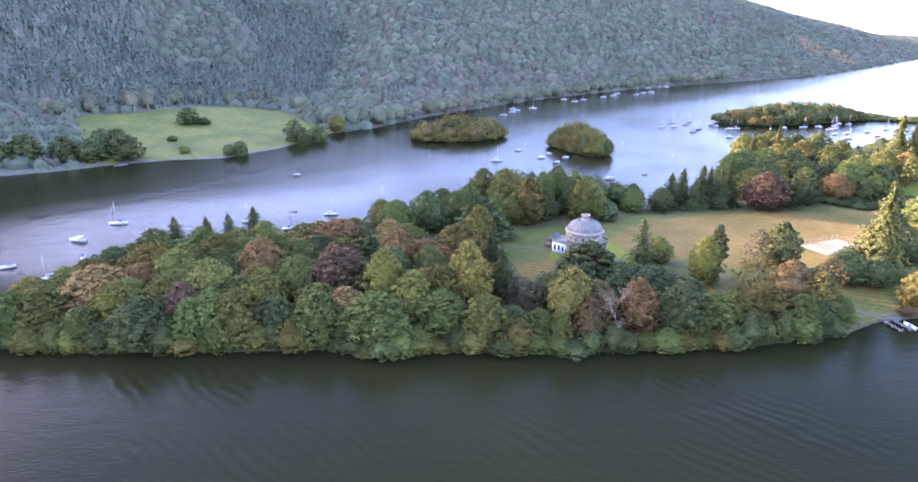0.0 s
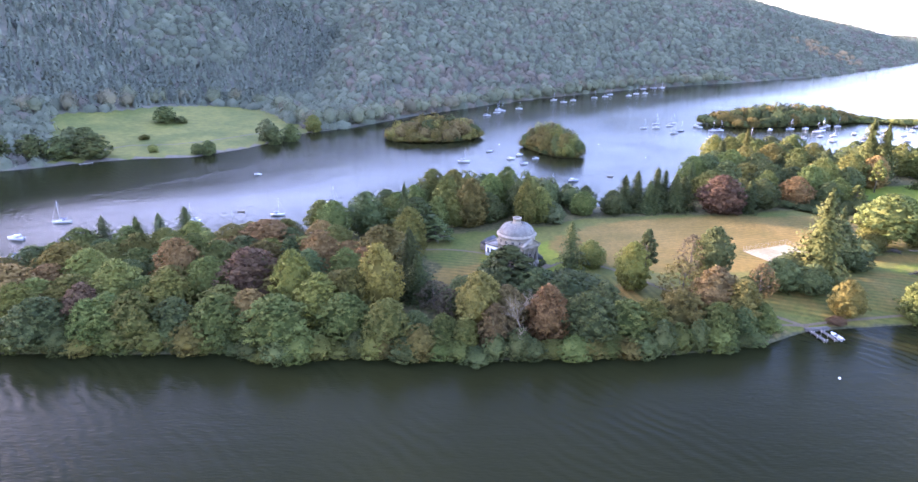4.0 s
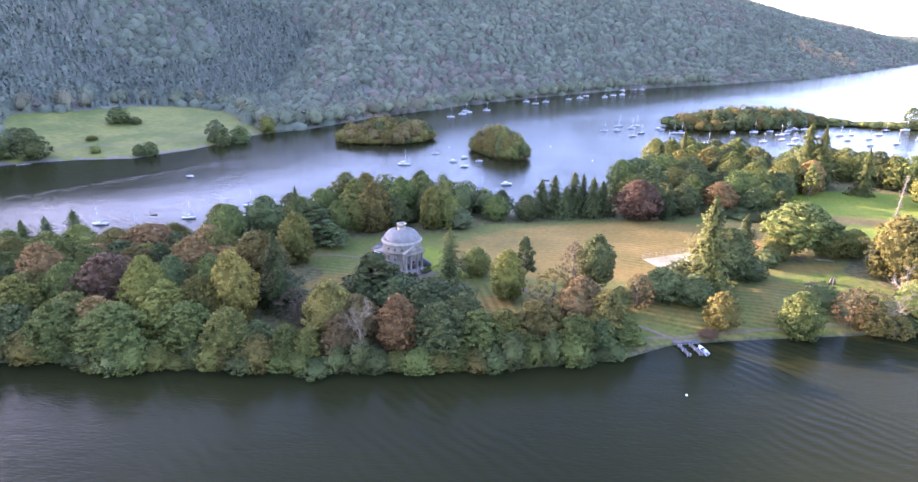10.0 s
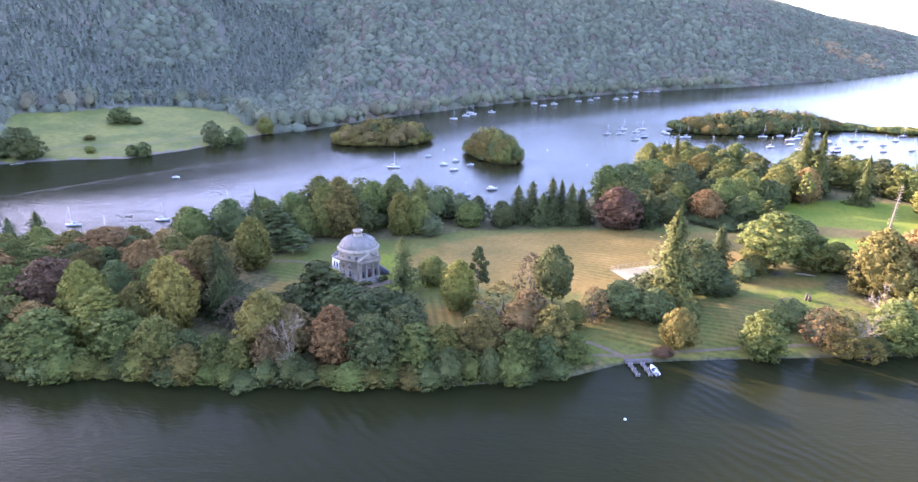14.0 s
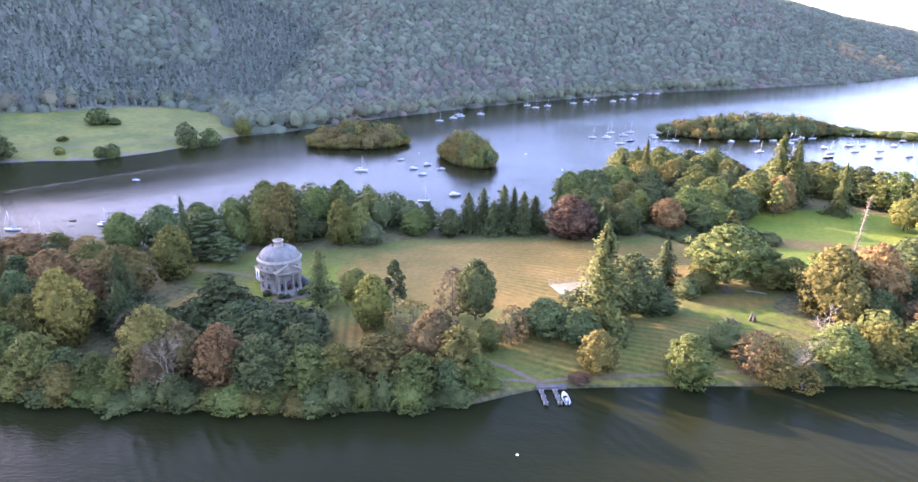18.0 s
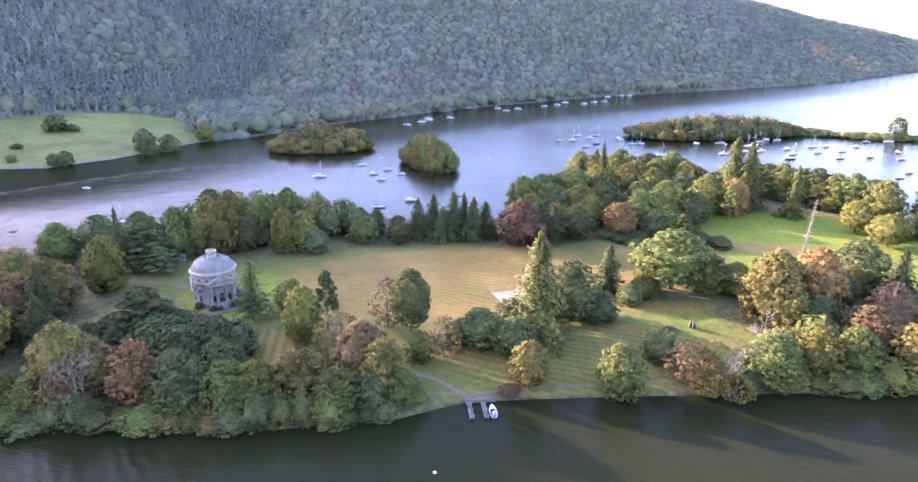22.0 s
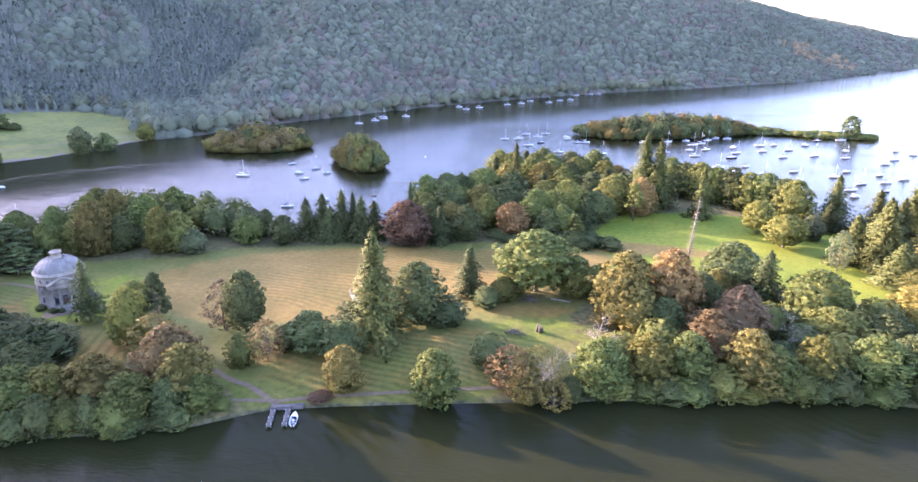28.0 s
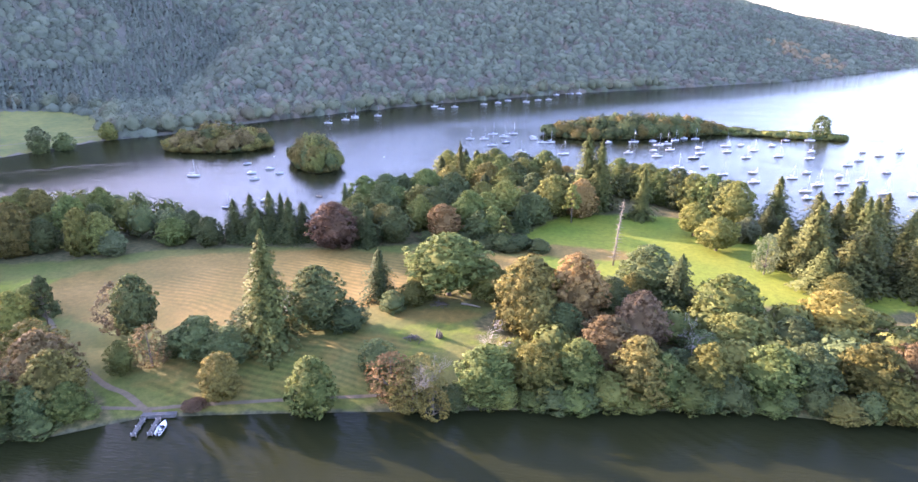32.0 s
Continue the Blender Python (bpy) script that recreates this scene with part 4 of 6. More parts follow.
def plant_hillside():
    rng = np.random.default_rng(5)
    xs, ys = [], []
    for x0, x1, y0, y1, gap in ((-1100, 330, 430, 1750, 13.5), (330, 900, 1050, 2300, 15.0), (900, 2300, 1500, 3300, 18.5), (-1100, 330, 430, 1400, 9.0)):
        gx, gy = np.meshgrid(np.arange(x0, x1, gap), np.arange(y0, y1, gap))
        xs.append(np.stack([gx.ravel(), gy.ravel(), np.full(gx.size, gap)], 1))
    p = np.concatenate(xs)
    p[:, :2] += rng.uniform(-0.45, 0.45, (len(p), 2)) * p[:, 2:3]
    z, d = far_height(p[:, :2])
    depth = np.interp(p[:, 0], [-1100, 300, 900, 2300], [640, 640, 700, 760])
    close = p[:, 2] < 10
    spires = ((np.sin(p[:, 0] * 0.012 + 2.0) + np.sin(p[:, 1] * 0.010 + p[:, 0] * 0.004) > 1.55) & (d > 90)) | ((p[:, 0] < -190) & (d > 190) & (p[:, 1] < 1150) & (np.sin(p[:, 0] * 0.021) + np.sin(p[:, 1] * 0.017 + 1) > -0.9))
    keep = (d > 1.5) & (d < depth) & (z < 190) & ~inside(p[:, :2], MEADOW) & (p[:, 0] > -0.72 * p[:, 1] - 30) & (close == spires)
    p, z, d, con = p[keep], z[keep], d[keep], close[keep]
    # an oval of golden crowns, their colour brightened to stand for sunlight
    gold = ((p[:, 0] - 900) ** 2 / 90 ** 2 + (p[:, 1] - 1690) ** 2 / 60 ** 2 < 1) & (rng.uniform(size=len(p)) < 0.6)
    brown = (rng.uniform(size=len(p)) < 0.10 + 0.12 * (d < 60) + 0.30 * (np.sin(p[:, 0] * 0.011 + 1.0) + np.sin(p[:, 1] * 0.009 - p[:, 0] * 0.003) > 0.7)) & ~con & ~gold
    tops = rng.uniform(16, 25, len(p)) * np.where(con, 1.05, 1) * np.where(d < 25, 0.8, 1)
    wide = p[:, 2] * (1.0 + 1.3 * rng.uniform(size=len(p)) ** 1.6) * np.where(con, 0.85, 1)
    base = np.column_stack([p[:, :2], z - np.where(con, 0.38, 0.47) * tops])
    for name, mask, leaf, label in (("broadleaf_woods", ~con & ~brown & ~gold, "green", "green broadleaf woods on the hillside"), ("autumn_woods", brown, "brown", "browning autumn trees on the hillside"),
                                    ("conifer_woods", con, "conifer", "haze-pale conifer plantation on the hillside"), ("golden_woods", gold, "gold", "golden trees with painted sunlight on the far hillside")):
        woods(name, base[mask], tops[mask], wide[mask], leaf == "conifer", HAZED_LEAF[leaf], label, rng, *((44, 0.13) if leaf == "conifer" else (118, 0.058)))


plant_hillside()


# ---- trees of the island ----
def grove(rows, where, fine=True):
    for leaf, form, x, y, top, wide in rows:
        tree(leaf, form, x, y, top, wide, where, fine)


grove([("gold", "tall", 1, 235, 32, 17), ("lime", "tall", -9, 230, 24, 14), ("brown", "round", -77, 292, 20.5, 17), ("rust", "round", -61, 293, 22.5, 27), ("oak", "round", -67, 240, 24, 15), ("copper", "round", -52, 243, 26.5, 22),
       ("lime", "round", -32, 233, 30, 15), ("yew", "pine", -42, 266, 23.5, 14), ("rust", "round", -30, 270, 25.5, 17), ("brown", "round", -2.6, 274, 27, 21), ("yew", "spruce", 11, 254, 32.5, 20), ("yew", "fir", 15, 246, 25, 15),
       ("oak", "round", -36, 326, 23, 18), ("deep", "round", -20, 334, 26, 19), ("lime", "tall", 7, 296, 29, 16), ("lime", "shore", -20, 224, 24, 18), ("oak", "shore", -9, 217, 19.5, 19), ("oak", "shore", -33, 212, 20.5, 23),
       ("olive", "shore", 7.5, 212, 20, 15), ("ash", "thin", 22, 241, 15, 15), ("ash", "thin", 29, 233, 15, 13), ("brown", "round", 40, 223, 26, 17), ("oak", "shore", -55, 214, 19.5, 18), ("deep", "shore", -70, 214, 18, 15),
       ("olive", "shore", -84, 212, 21, 17), ("deep", "shore", -118, 209, 19, 20), ("oak", "shore", -100, 211, 18, 15), ("oak", "shore", -93, 212, 20, 17), ("copper", "shore", -106, 218, 21, 14), ("gold", "tall", -134, 254, 23.5, 20), ("olive", "round", -119, 246, 24, 17), ("rust", "shore", -143, 229, 23, 25),
       ("olive", "shore", -158, 218, 19, 19), ("oak", "shore", -170, 215, 18, 18), ("oak", "shore", -140, 210, 15, 13), ("rust", "round", -86, 254, 26.5, 17), ("lime", "shore", -77, 225, 24, 17), ("olive", "round", -100, 232, 25, 18), ("lime", "round", -112, 272, 22, 16),
       ("oak", "round", -85, 268, 24, 15), ("oak", "round", -72, 262, 23, 17), ("grey", "fir", -140, 294, 23, 15), ("spruce", "fir", -127, 300, 21, 14), ("deep", "fir", -106, 308, 24, 16), ("grey", "fir", -117, 303, 22, 14),
       ("oak", "round", -125, 288, 20, 14), ("olive", "round", -98, 298, 20, 15), ("oak", "round", -150, 272, 17, 13), ("brown", "round", -158, 250, 18, 15), ("oak", "round", -15, 252, 24, 14), ("deep", "round", -30, 250, 24, 13),
       ("deep", "shore", 17, 213, 15, 12), ("oak", "shore", 27, 213, 14, 11), ("pink", "shore", 46, 214, 18, 12), ("olive", "shore", 35, 213, 13, 10), ("deep", "bush", -2, 211, 9, 12), ("deep", "bush", 55, 211, 7, 11), ("oak", "bush", -62, 212, 9, 10), ("oak", "bush", -45, 212, 10, 12),
       ("oak", "round", -5, 345, 23, 17), ("deep", "round", -12, 355, 22, 15), ("olive", "round", -45, 338, 20, 15)], "in the dense wood")
grove([("rust", "shore", 65, 221, 22.5, 15), ("pink", "round", 50, 224, 21, 13), ("yew", "pine", 52, 249, 27, 31), ("deep", "pine", 47, 261, 21, 19), ("yew", "bush", 80, 249, 15.5, 27), ("yew", "round", 62, 241, 21, 21), ("yew", "round", 72, 236, 20, 20), ("yew", "round", 75, 247, 18, 22), ("yew", "round", 47, 240, 21, 18), ("deep", "round", 36, 237, 19, 17), ("yew", "round", 60, 256, 15, 17),
       ("yew", "bush", 68, 255, 14, 20), ("deep", "shore", 80, 219, 21, 18), ("oak", "shore", 94, 220, 17.5, 17), ("lime", "shore", 103, 223, 17, 14), ("brown", "shore", 115, 227, 19, 17), ("brown", "thin", 122, 249, 22, 18), ("pink", "round", 132, 239, 23.5, 18),
       ("brown", "shore", 140, 233, 21, 15), ("oak", "shore", 128, 223, 16, 14), ("deep", "shore", 138, 226, 13, 10), ("oak", "shore", 147, 229, 13, 10), ("oak", "bush", 88, 214, 8, 10), ("oak", "bush", 110, 219, 8, 9), ("brown", "bush", 39, 232, 15, 12), ("deep", "round", 88, 231, 19, 14)], "on the wooded shore")
grove([("deep", "larch", 80.5, 274.5, 29.5, 18), ("olive", "round", 91.5, 286, 17.5, 14), ("lime", "round", 105, 261.5, 25.5, 15), ("yew", "pine", 112, 268, 29, 12), ("deep", "spread", 142.5, 272.5, 29, 16), ("ash", "thin", 133.5, 274, 25, 13),
       ("pink", "thin", 157, 256, 19, 12), ("oak", "bush", 149, 252, 15, 9.5), ("deep", "round", 169, 265, 18, 17), ("deep", "bush", 161, 265, 13, 11), ("deep", "round", 181, 262, 16.5, 16), ("brown", "round", 186.5, 244, 17, 13), ("spruce", "spruce", 190, 275.5, 45.2, 27),
       ("yew", "bush", 181, 279, 16, 17), ("deep", "round", 203, 289, 28.5, 21), ("yew", "bush", 214, 290, 15, 17), ("yew", "fir", 220.5, 316, 26.5, 14), ("deep", "bush", 228, 306, 13, 12), ("olive", "round", 235, 312, 15, 12), ("oak", "shore", 216, 243, 18, 16), ("deep", "bush", 232, 262, 15, 13.5),
       ("oak", "spread", 248, 322, 31.5, 32), ("olive", "round", 238, 318, 18, 13), ("olive", "round", 264, 320, 22, 16), ("olive", "round", 274, 320, 19, 16)], "on the open lawn")
grove([("brown", "tall", 281, 296, 33, 22), ("rust", "tall", 298, 300, 33.5, 21), ("brown", "round", 284, 288, 24, 14), ("deep", "round", 293, 286, 20, 13), ("deep", "round", 330, 333, 26, 22), ("yew", "fir", 339, 318, 28, 17), ("copper", "round", 319, 286, 25.5, 18), ("pink", "round", 307, 274, 21.5, 19), ("oak", "round", 354, 305, 25.5, 22), ("olive", "round", 352, 288, 18, 17),
       ("oak", "shore", 268, 256, 18, 18), ("lime", "shore", 284, 260, 18.5, 15), ("oak", "shore", 297, 262, 18.5, 16), ("brown", "shore", 316, 261, 21, 18), ("oak", "shore", 322, 259, 17, 14), ("lime", "shore", 338, 264, 18.5, 15), ("oak", "shore", 357, 265, 18.5, 17), ("deep", "shore", 369, 268, 18, 16),
       ("lime", "shore", 388, 268, 19, 18), ("lime", "shore", 391, 259, 10, 15), ("pink", "round", 404, 272, 18, 16), ("gold", "round", 391, 304, 21.5, 21), ("deep", "round", 312, 312, 20, 15), ("lime", "round", 322, 322, 18, 12), ("olive", "round", 305, 320, 18, 15),
       ("deep", "bush", 340, 282, 14, 14), ("yew", "bush", 330, 272, 12, 13), ("deep", "round", 372, 290, 17, 15), ("deep", "bush", 300, 285, 13, 13), ("oak", "round", 425, 285, 20, 18), ("oak", "round", 445, 300, 22, 20), ("deep", "round", 466, 325, 25, 21), ("oak", "round", 480, 300, 20, 18)], "in the shore wood")
grove([("lime", "spread", 367, 414, 23, 17), ("lime", "spread", 373, 392, 22, 20), ("grey", "thin", 386, 362, 24, 11), ("grey", "round", 392, 407, 18, 13), ("spruce", "fir", 417, 440, 32, 22), ("spruce", "spruce", 405, 362, 37, 27), ("spruce", "fir", 420, 392, 32, 23), ("spruce", "spruce", 443, 412, 34, 22),
       ("deep", "fir", 456, 433, 31, 20), ("spruce", "fir", 452, 377, 30, 20), ("deep", "fir", 430, 368, 30, 24), ("spruce", "fir", 415, 348, 27, 24), ("spruce", "fir", 440, 346, 27, 24), ("deep", "fir", 470, 402, 31, 23), ("spruce", "fir", 432, 425, 28, 19), ("yew", "fir", 408, 425, 20, 16), ("deep", "fir", 462, 360, 30, 22), ("olive", "round", 405, 332, 18, 14), ("spruce", "fir", 398, 375, 28, 20), ("spruce", "fir", 412, 376, 33, 22), ("spruce", "fir", 428, 395, 31, 20), ("spruce", "spruce", 436, 384, 36, 23), ("spruce", "fir", 446, 396, 33, 20), ("spruce", "fir", 462, 418, 30, 19), ("spruce", "fir", 424, 354, 30, 23), ("spruce", "fir", 450, 358, 31, 23), ("spruce", "fir", 404, 346, 24, 20), ("deep", "round", 478, 350, 24, 18)], "beside the bright meadow")
grove([("copper", "round", 183, 377, 27.5, 23), ("rust", "round", 236, 397, 22.5, 17), ("yew", "fir", 200, 378, 25, 14), ("spruce", "spruce", 314, 461, 49.5, 27), ("spruce", "spruce", 321.5, 456, 47, 23), ("spruce", "spruce", 344, 441, 36, 16), ("olive", "pine", 304, 430, 27, 12), ("rust", "round", 310, 443, 27, 17),
       ("spruce", "spruce", 236, 480, 40, 13), ("deep", "fir", 178, 418, 27, 11), ("deep", "round", 193, 390, 24, 16), ("deep", "round", 212, 388, 23, 16), ("olive", "round", 222, 408, 24, 14), ("deep", "round", 255, 396, 20, 15), ("deep", "bush", 231, 392, 9, 15), ("yew", "bush", 237, 385, 8.5, 13), ("deep", "bush", 243, 380, 8, 13), ("yew", "bush", 250, 380, 8.5, 14), ("deep", "bush", 245, 391, 9.5, 17), ("deep", "bush", 257, 381, 9, 13), ("oak", "round", 262, 398, 22, 15), ("oak", "pine", 268, 388, 20, 14)]
      + [(("deep", "yew", "deep")[k % 3], "bush", 258 + 4.6 * k, 383 + 3 * math.sin(k * 1.7), 9 + (k * 37 % 5), 13) for k in range(7)]
      + [(("oak", "deep", "olive")[k % 3], "round", x, y, 28 - 1.5 * (k % 2), 19 + k % 3) for k, (x, y) in enumerate([(338, 500), (346, 492), (354, 486), (362, 479), (370, 474), (378, 467), (386, 459), (393, 452), (396, 444)])], "in the mooring wood")
grove([("deep", "fir", 128, 385, 25, 17), ("deep", "fir", 136, 388, 27, 17), ("deep", "fir", 147, 386, 29.4, 17), ("yew", "fir", 152.5, 388, 28, 12), ("deep", "fir", 158, 384, 27, 17), ("deep", "fir", 164, 387, 24, 17), ("deep", "fir", 142, 382, 22, 17), ("deep", "round", 119, 374, 18.5, 15), ("deep", "round", 105, 386, 18, 12), ("oak", "round", 101, 372, 18, 15),
       ("grey", "round", 86, 388, 17, 11), ("grey", "round", 94, 393, 17, 11), ("olive", "tall", 12, 385, 27, 20), ("brown", "tall", 25, 380, 28, 18), ("brown", "tall", 36, 346, 31, 19), ("olive", "tall", 22, 362, 29, 18), ("oak", "tall", 57, 383, 29.5, 17), ("oak", "tall", 47, 372, 28, 16), ("lime", "tall", 66, 351, 28, 15),
       ("olive", "tall", 74, 354, 25, 16), ("grey", "round", 81, 352, 17, 14), ("deep", "round", 63, 368, 25, 15), ("yew", "fir", 2.6, 315, 36, 11), ("yew", "cedar", 8, 324, 26, 27), ("deep", "cedar", 18, 318, 17, 18), ("oak", "round", 17, 338, 23, 14), ("olive", "round", 27, 344, 22, 13), ("deep", "round", 45, 352, 22, 15), ("oak", "round", 3, 362, 23, 15), ("deep", "bush", 52, 362, 12, 14)], "behind the house lawn")


def crowd(rows, name, label, rng):
    """Trees that stand too close to tell apart, joined by their leaf: rows of leaf, x, y, foot, height, width."""
    for leaf in sorted({r[0] for r in rows}):
        k = np.array([r[1:] for r in rows if r[0] == leaf], float)
        woods(name, k[:, :3], k[:, 3], k[:, 4], leaf in ("yew", "spruce"), LEAF[leaf], f"{WORDS[leaf]} {label}", rng, 420, 0.052, 0.2)


def fill_wood(ring, gap, lo, hi, mix, seed, where, taken, joined=True):
    """Trees at an even but irregular spacing where no other tree stands."""
    rng = np.random.default_rng(seed)
    a, rows = np.array(ring), []
    for _ in range(900):
        p = rng.uniform(a.min(0), a.max(0))
        if inside(p[None], ring)[0] and all((p[0] - x) ** 2 + (p[1] - y) ** 2 > gap ** 2 for x, y in taken):
            taken.append(tuple(p))
            leaf = mix[int(rng.integers(len(mix)))]
            top, wide = rng.uniform(lo, hi), rng.uniform(1.35, 1.75) * gap
            if joined:
                foot = ground_at(*p)
                rows.append((leaf, p[0], p[1], foot, top - foot, wide * (0.8 if leaf in ("yew", "spruce") else 1)))
            else:
                tree(leaf, "fir" if leaf in ("yew", "spruce") else "round", p[0], p[1], top, wide, where)
    if joined:
        crowd(rows, "wood_trees", "trees crowded " + where, rng)


standing = [tuple(o.location[:2]) for o in scene.objects if o.get("category") in ("tree", "bush")]
fill_wood([(-176, 214), (-60, 216), (-12, 222), (8, 240), (-6, 262), (-20, 290), (-40, 312), (-105, 302), (-146, 290), (-165, 250)], 10.5, 17, 21, ["oak", "olive", "rust", "brown", "deep", "lime"], 3, "in the dense wood", standing, False)
fill_wood([(172, 412), (192, 388), (230, 390), (270, 398), (292, 425), (308, 462), (335, 505), (290, 530), (240, 535), (205, 490)], 12.0, 20, 29, ["oak", "deep", "deep", "olive", "brown", "oak", "yew"], 4, "in the mooring wood", standing, False)
fill_wood([(8, 366), (60, 372), (100, 380), (98, 400), (20, 402), (2, 384)], 10, 19, 25, ["oak", "deep", "olive"], 6, "behind the house lawn", standing)
fill_wood([(262, 262), (400, 268), (440, 290), (420, 310), (340, 300), (300, 292)], 11, 13, 18, ["oak", "deep", "olive"], 7, "in the shore wood", standing)


# ---- small islands ----
def islet(name, ring, tops, seed, mix, count, label, peak=None):
    rng = np.random.default_rng(seed)
    a = np.array(ring, float)
    c = a.mean(0)
    n = len(a)
    v = [(*(c + (p - c) * 0.98), -1.0) for p in a] + [(*(c + (p - c) * 0.9), 0.4) for p in a] + [(*(c + (p - c) * 0.75), 1.4) for p in a] + [(*c, 1.8)]
    q = [(r * n + i, r * n + (i + 1) % n, (r + 1) * n + (i + 1) % n, (r + 1) * n + i) for r in (0, 1) for i in range(n)]
    me = smooth(mesh(name, v, [q, [(2 * n + i, 2 * n + (i + 1) % n, 3 * n) for i in range(n)]], FOREST_FLOOR))
    tagged(new(name, me), label, "islet", kind="structure")
    done, gap = [], math.sqrt(0.6 * abs(sum(a[i][0] * a[i - 1][1] - a[i - 1][0] * a[i][1] for i in range(n)) / 2) / count)
    for _ in range(4000):
        p = rng.uniform(a.min(0), a.max(0))
        if len(done) < count and inside(p[None], [tuple(c + (k - c) * 1.0) for k in a])[0] and all(np.hypot(*(p - k)) > gap for k in done):
            done.append(p)
    p = np.array(done)
    d = edge_distance(p, ring, True)
    h = tops * rng.uniform(0.42, 0.56, len(p)) + tops * 0.5 * np.sqrt(np.clip(d / 24, 0, 1))
    if peak:
        h *= 0.78 + 0.42 * np.exp(-((p - np.array(peak[:2])) ** 2).sum(1) / peak[2] ** 2) + rng.uniform(-0.08, 0.12, len(p))
    w = gap * rng.uniform(2.0, 2.9, len(p))
    rim = [a[k] + (a[(k + 1) % n] - a[k]) * t for k in range(n) for t in np.arange(0, 1, 4.5 / max(np.hypot(*(a[(k + 1) % n] - a[k])), 5))]
    rim = c + (np.array(rim) - c) * rng.uniform(0.93, 1.03, (len(rim), 1))
    p, h, w = np.concatenate([p, rim]), np.concatenate([h, rng.uniform(0.18, 0.42, len(rim)) * tops]), np.concatenate([w, rng.uniform(6, 11, len(rim))])
    sort = rng.integers(len(mix), size=len(p))
    for k, leaf in enumerate(mix):
        m = sort == k
        if m.any():
            woods("islet_trees", np.column_stack([p[m], np.full(m.sum(), 0.2)]), h[m], w[m], False, LEAF[leaf], f"{WORDS[leaf]} trees crowded on a small lake islet", rng, 340, 0.062, 0.2)


islet("islet_west", [(-50, 630), (-38, 618), (-15, 615), (10, 618), (30, 630), (40, 648), (36, 664), (10, 668), (-25, 660), (-46, 645)], 19, 11, ["brown", "pink", "brown", "deep"], 40, "low rounded islet covered with trees", (0, 640, 45))
islet("islet_east", [(82, 600), (88, 584), (99, 566), (110, 552), (120, 550), (128, 558), (127, 575), (118, 596), (102, 609), (88, 608)], 24, 12, ["olive", "brown", "deep", "brown"], 40, "small rounded islet covered with trees", (108, 578, 40))
islet("islet_long", [(294, 756), (310, 735), (330, 724), (360, 730), (390, 736), (425, 748), (460, 764), (478, 778), (470, 792), (430, 790), (380, 776), (330, 770)], 21, 13, ["deep", "yew", "brown", "deep"], 60, "long low islet covered with trees", (392, 758, 55))
islet("islet_tail", [(470, 776), (490, 772), (512, 780), (514, 790), (490, 796), (472, 788)], 8.5, 14, ["oak", "deep"], 9, "low wooded tail of the long islet")
islet("islet_reef", [(512, 774), (535, 762), (560, 756), (590, 755), (592, 764), (565, 770), (535, 780), (516, 784)], 8, 15, ["olive", "oak", "deep"], 13, "low bushy islet at the end of the row")
tree("deep", "thin", 571, 764, 23, 17, "on a small lake islet", False, 0.8)
for x, y, top, w, leaf in ((-280, 660, 25, 21, "deep"), (-266, 664, 15, 13, "deep"), (-150, 600, 15, 14, "deep"), (-160, 612, 21, 17, "grey"), (-140, 618, 15, 16, "deep"), (-130, 668, 17, 16, "olive"), (-200, 545, 10, 10, "deep"), (-192, 548, 12, 12, "deep"), (-240, 548, 8, 8, "olive"),
                           (-275, 520, 22, 22, "deep"), (-290, 535, 24, 20, "deep"), (-300, 515, 20, 20, "deep"), (-320, 510, 22, 22, "deep"), (-345, 500, 25, 22, "deep"), (-360, 490, 22, 20, "deep"), (-310, 550, 22, 20, "grey"), (-268, 590, 9, 9, "olive")):
    tree(leaf, "round", x, y, top, w, "on the far pasture", False, float(far_height(np.array([(x, y)], float))[0][0]))


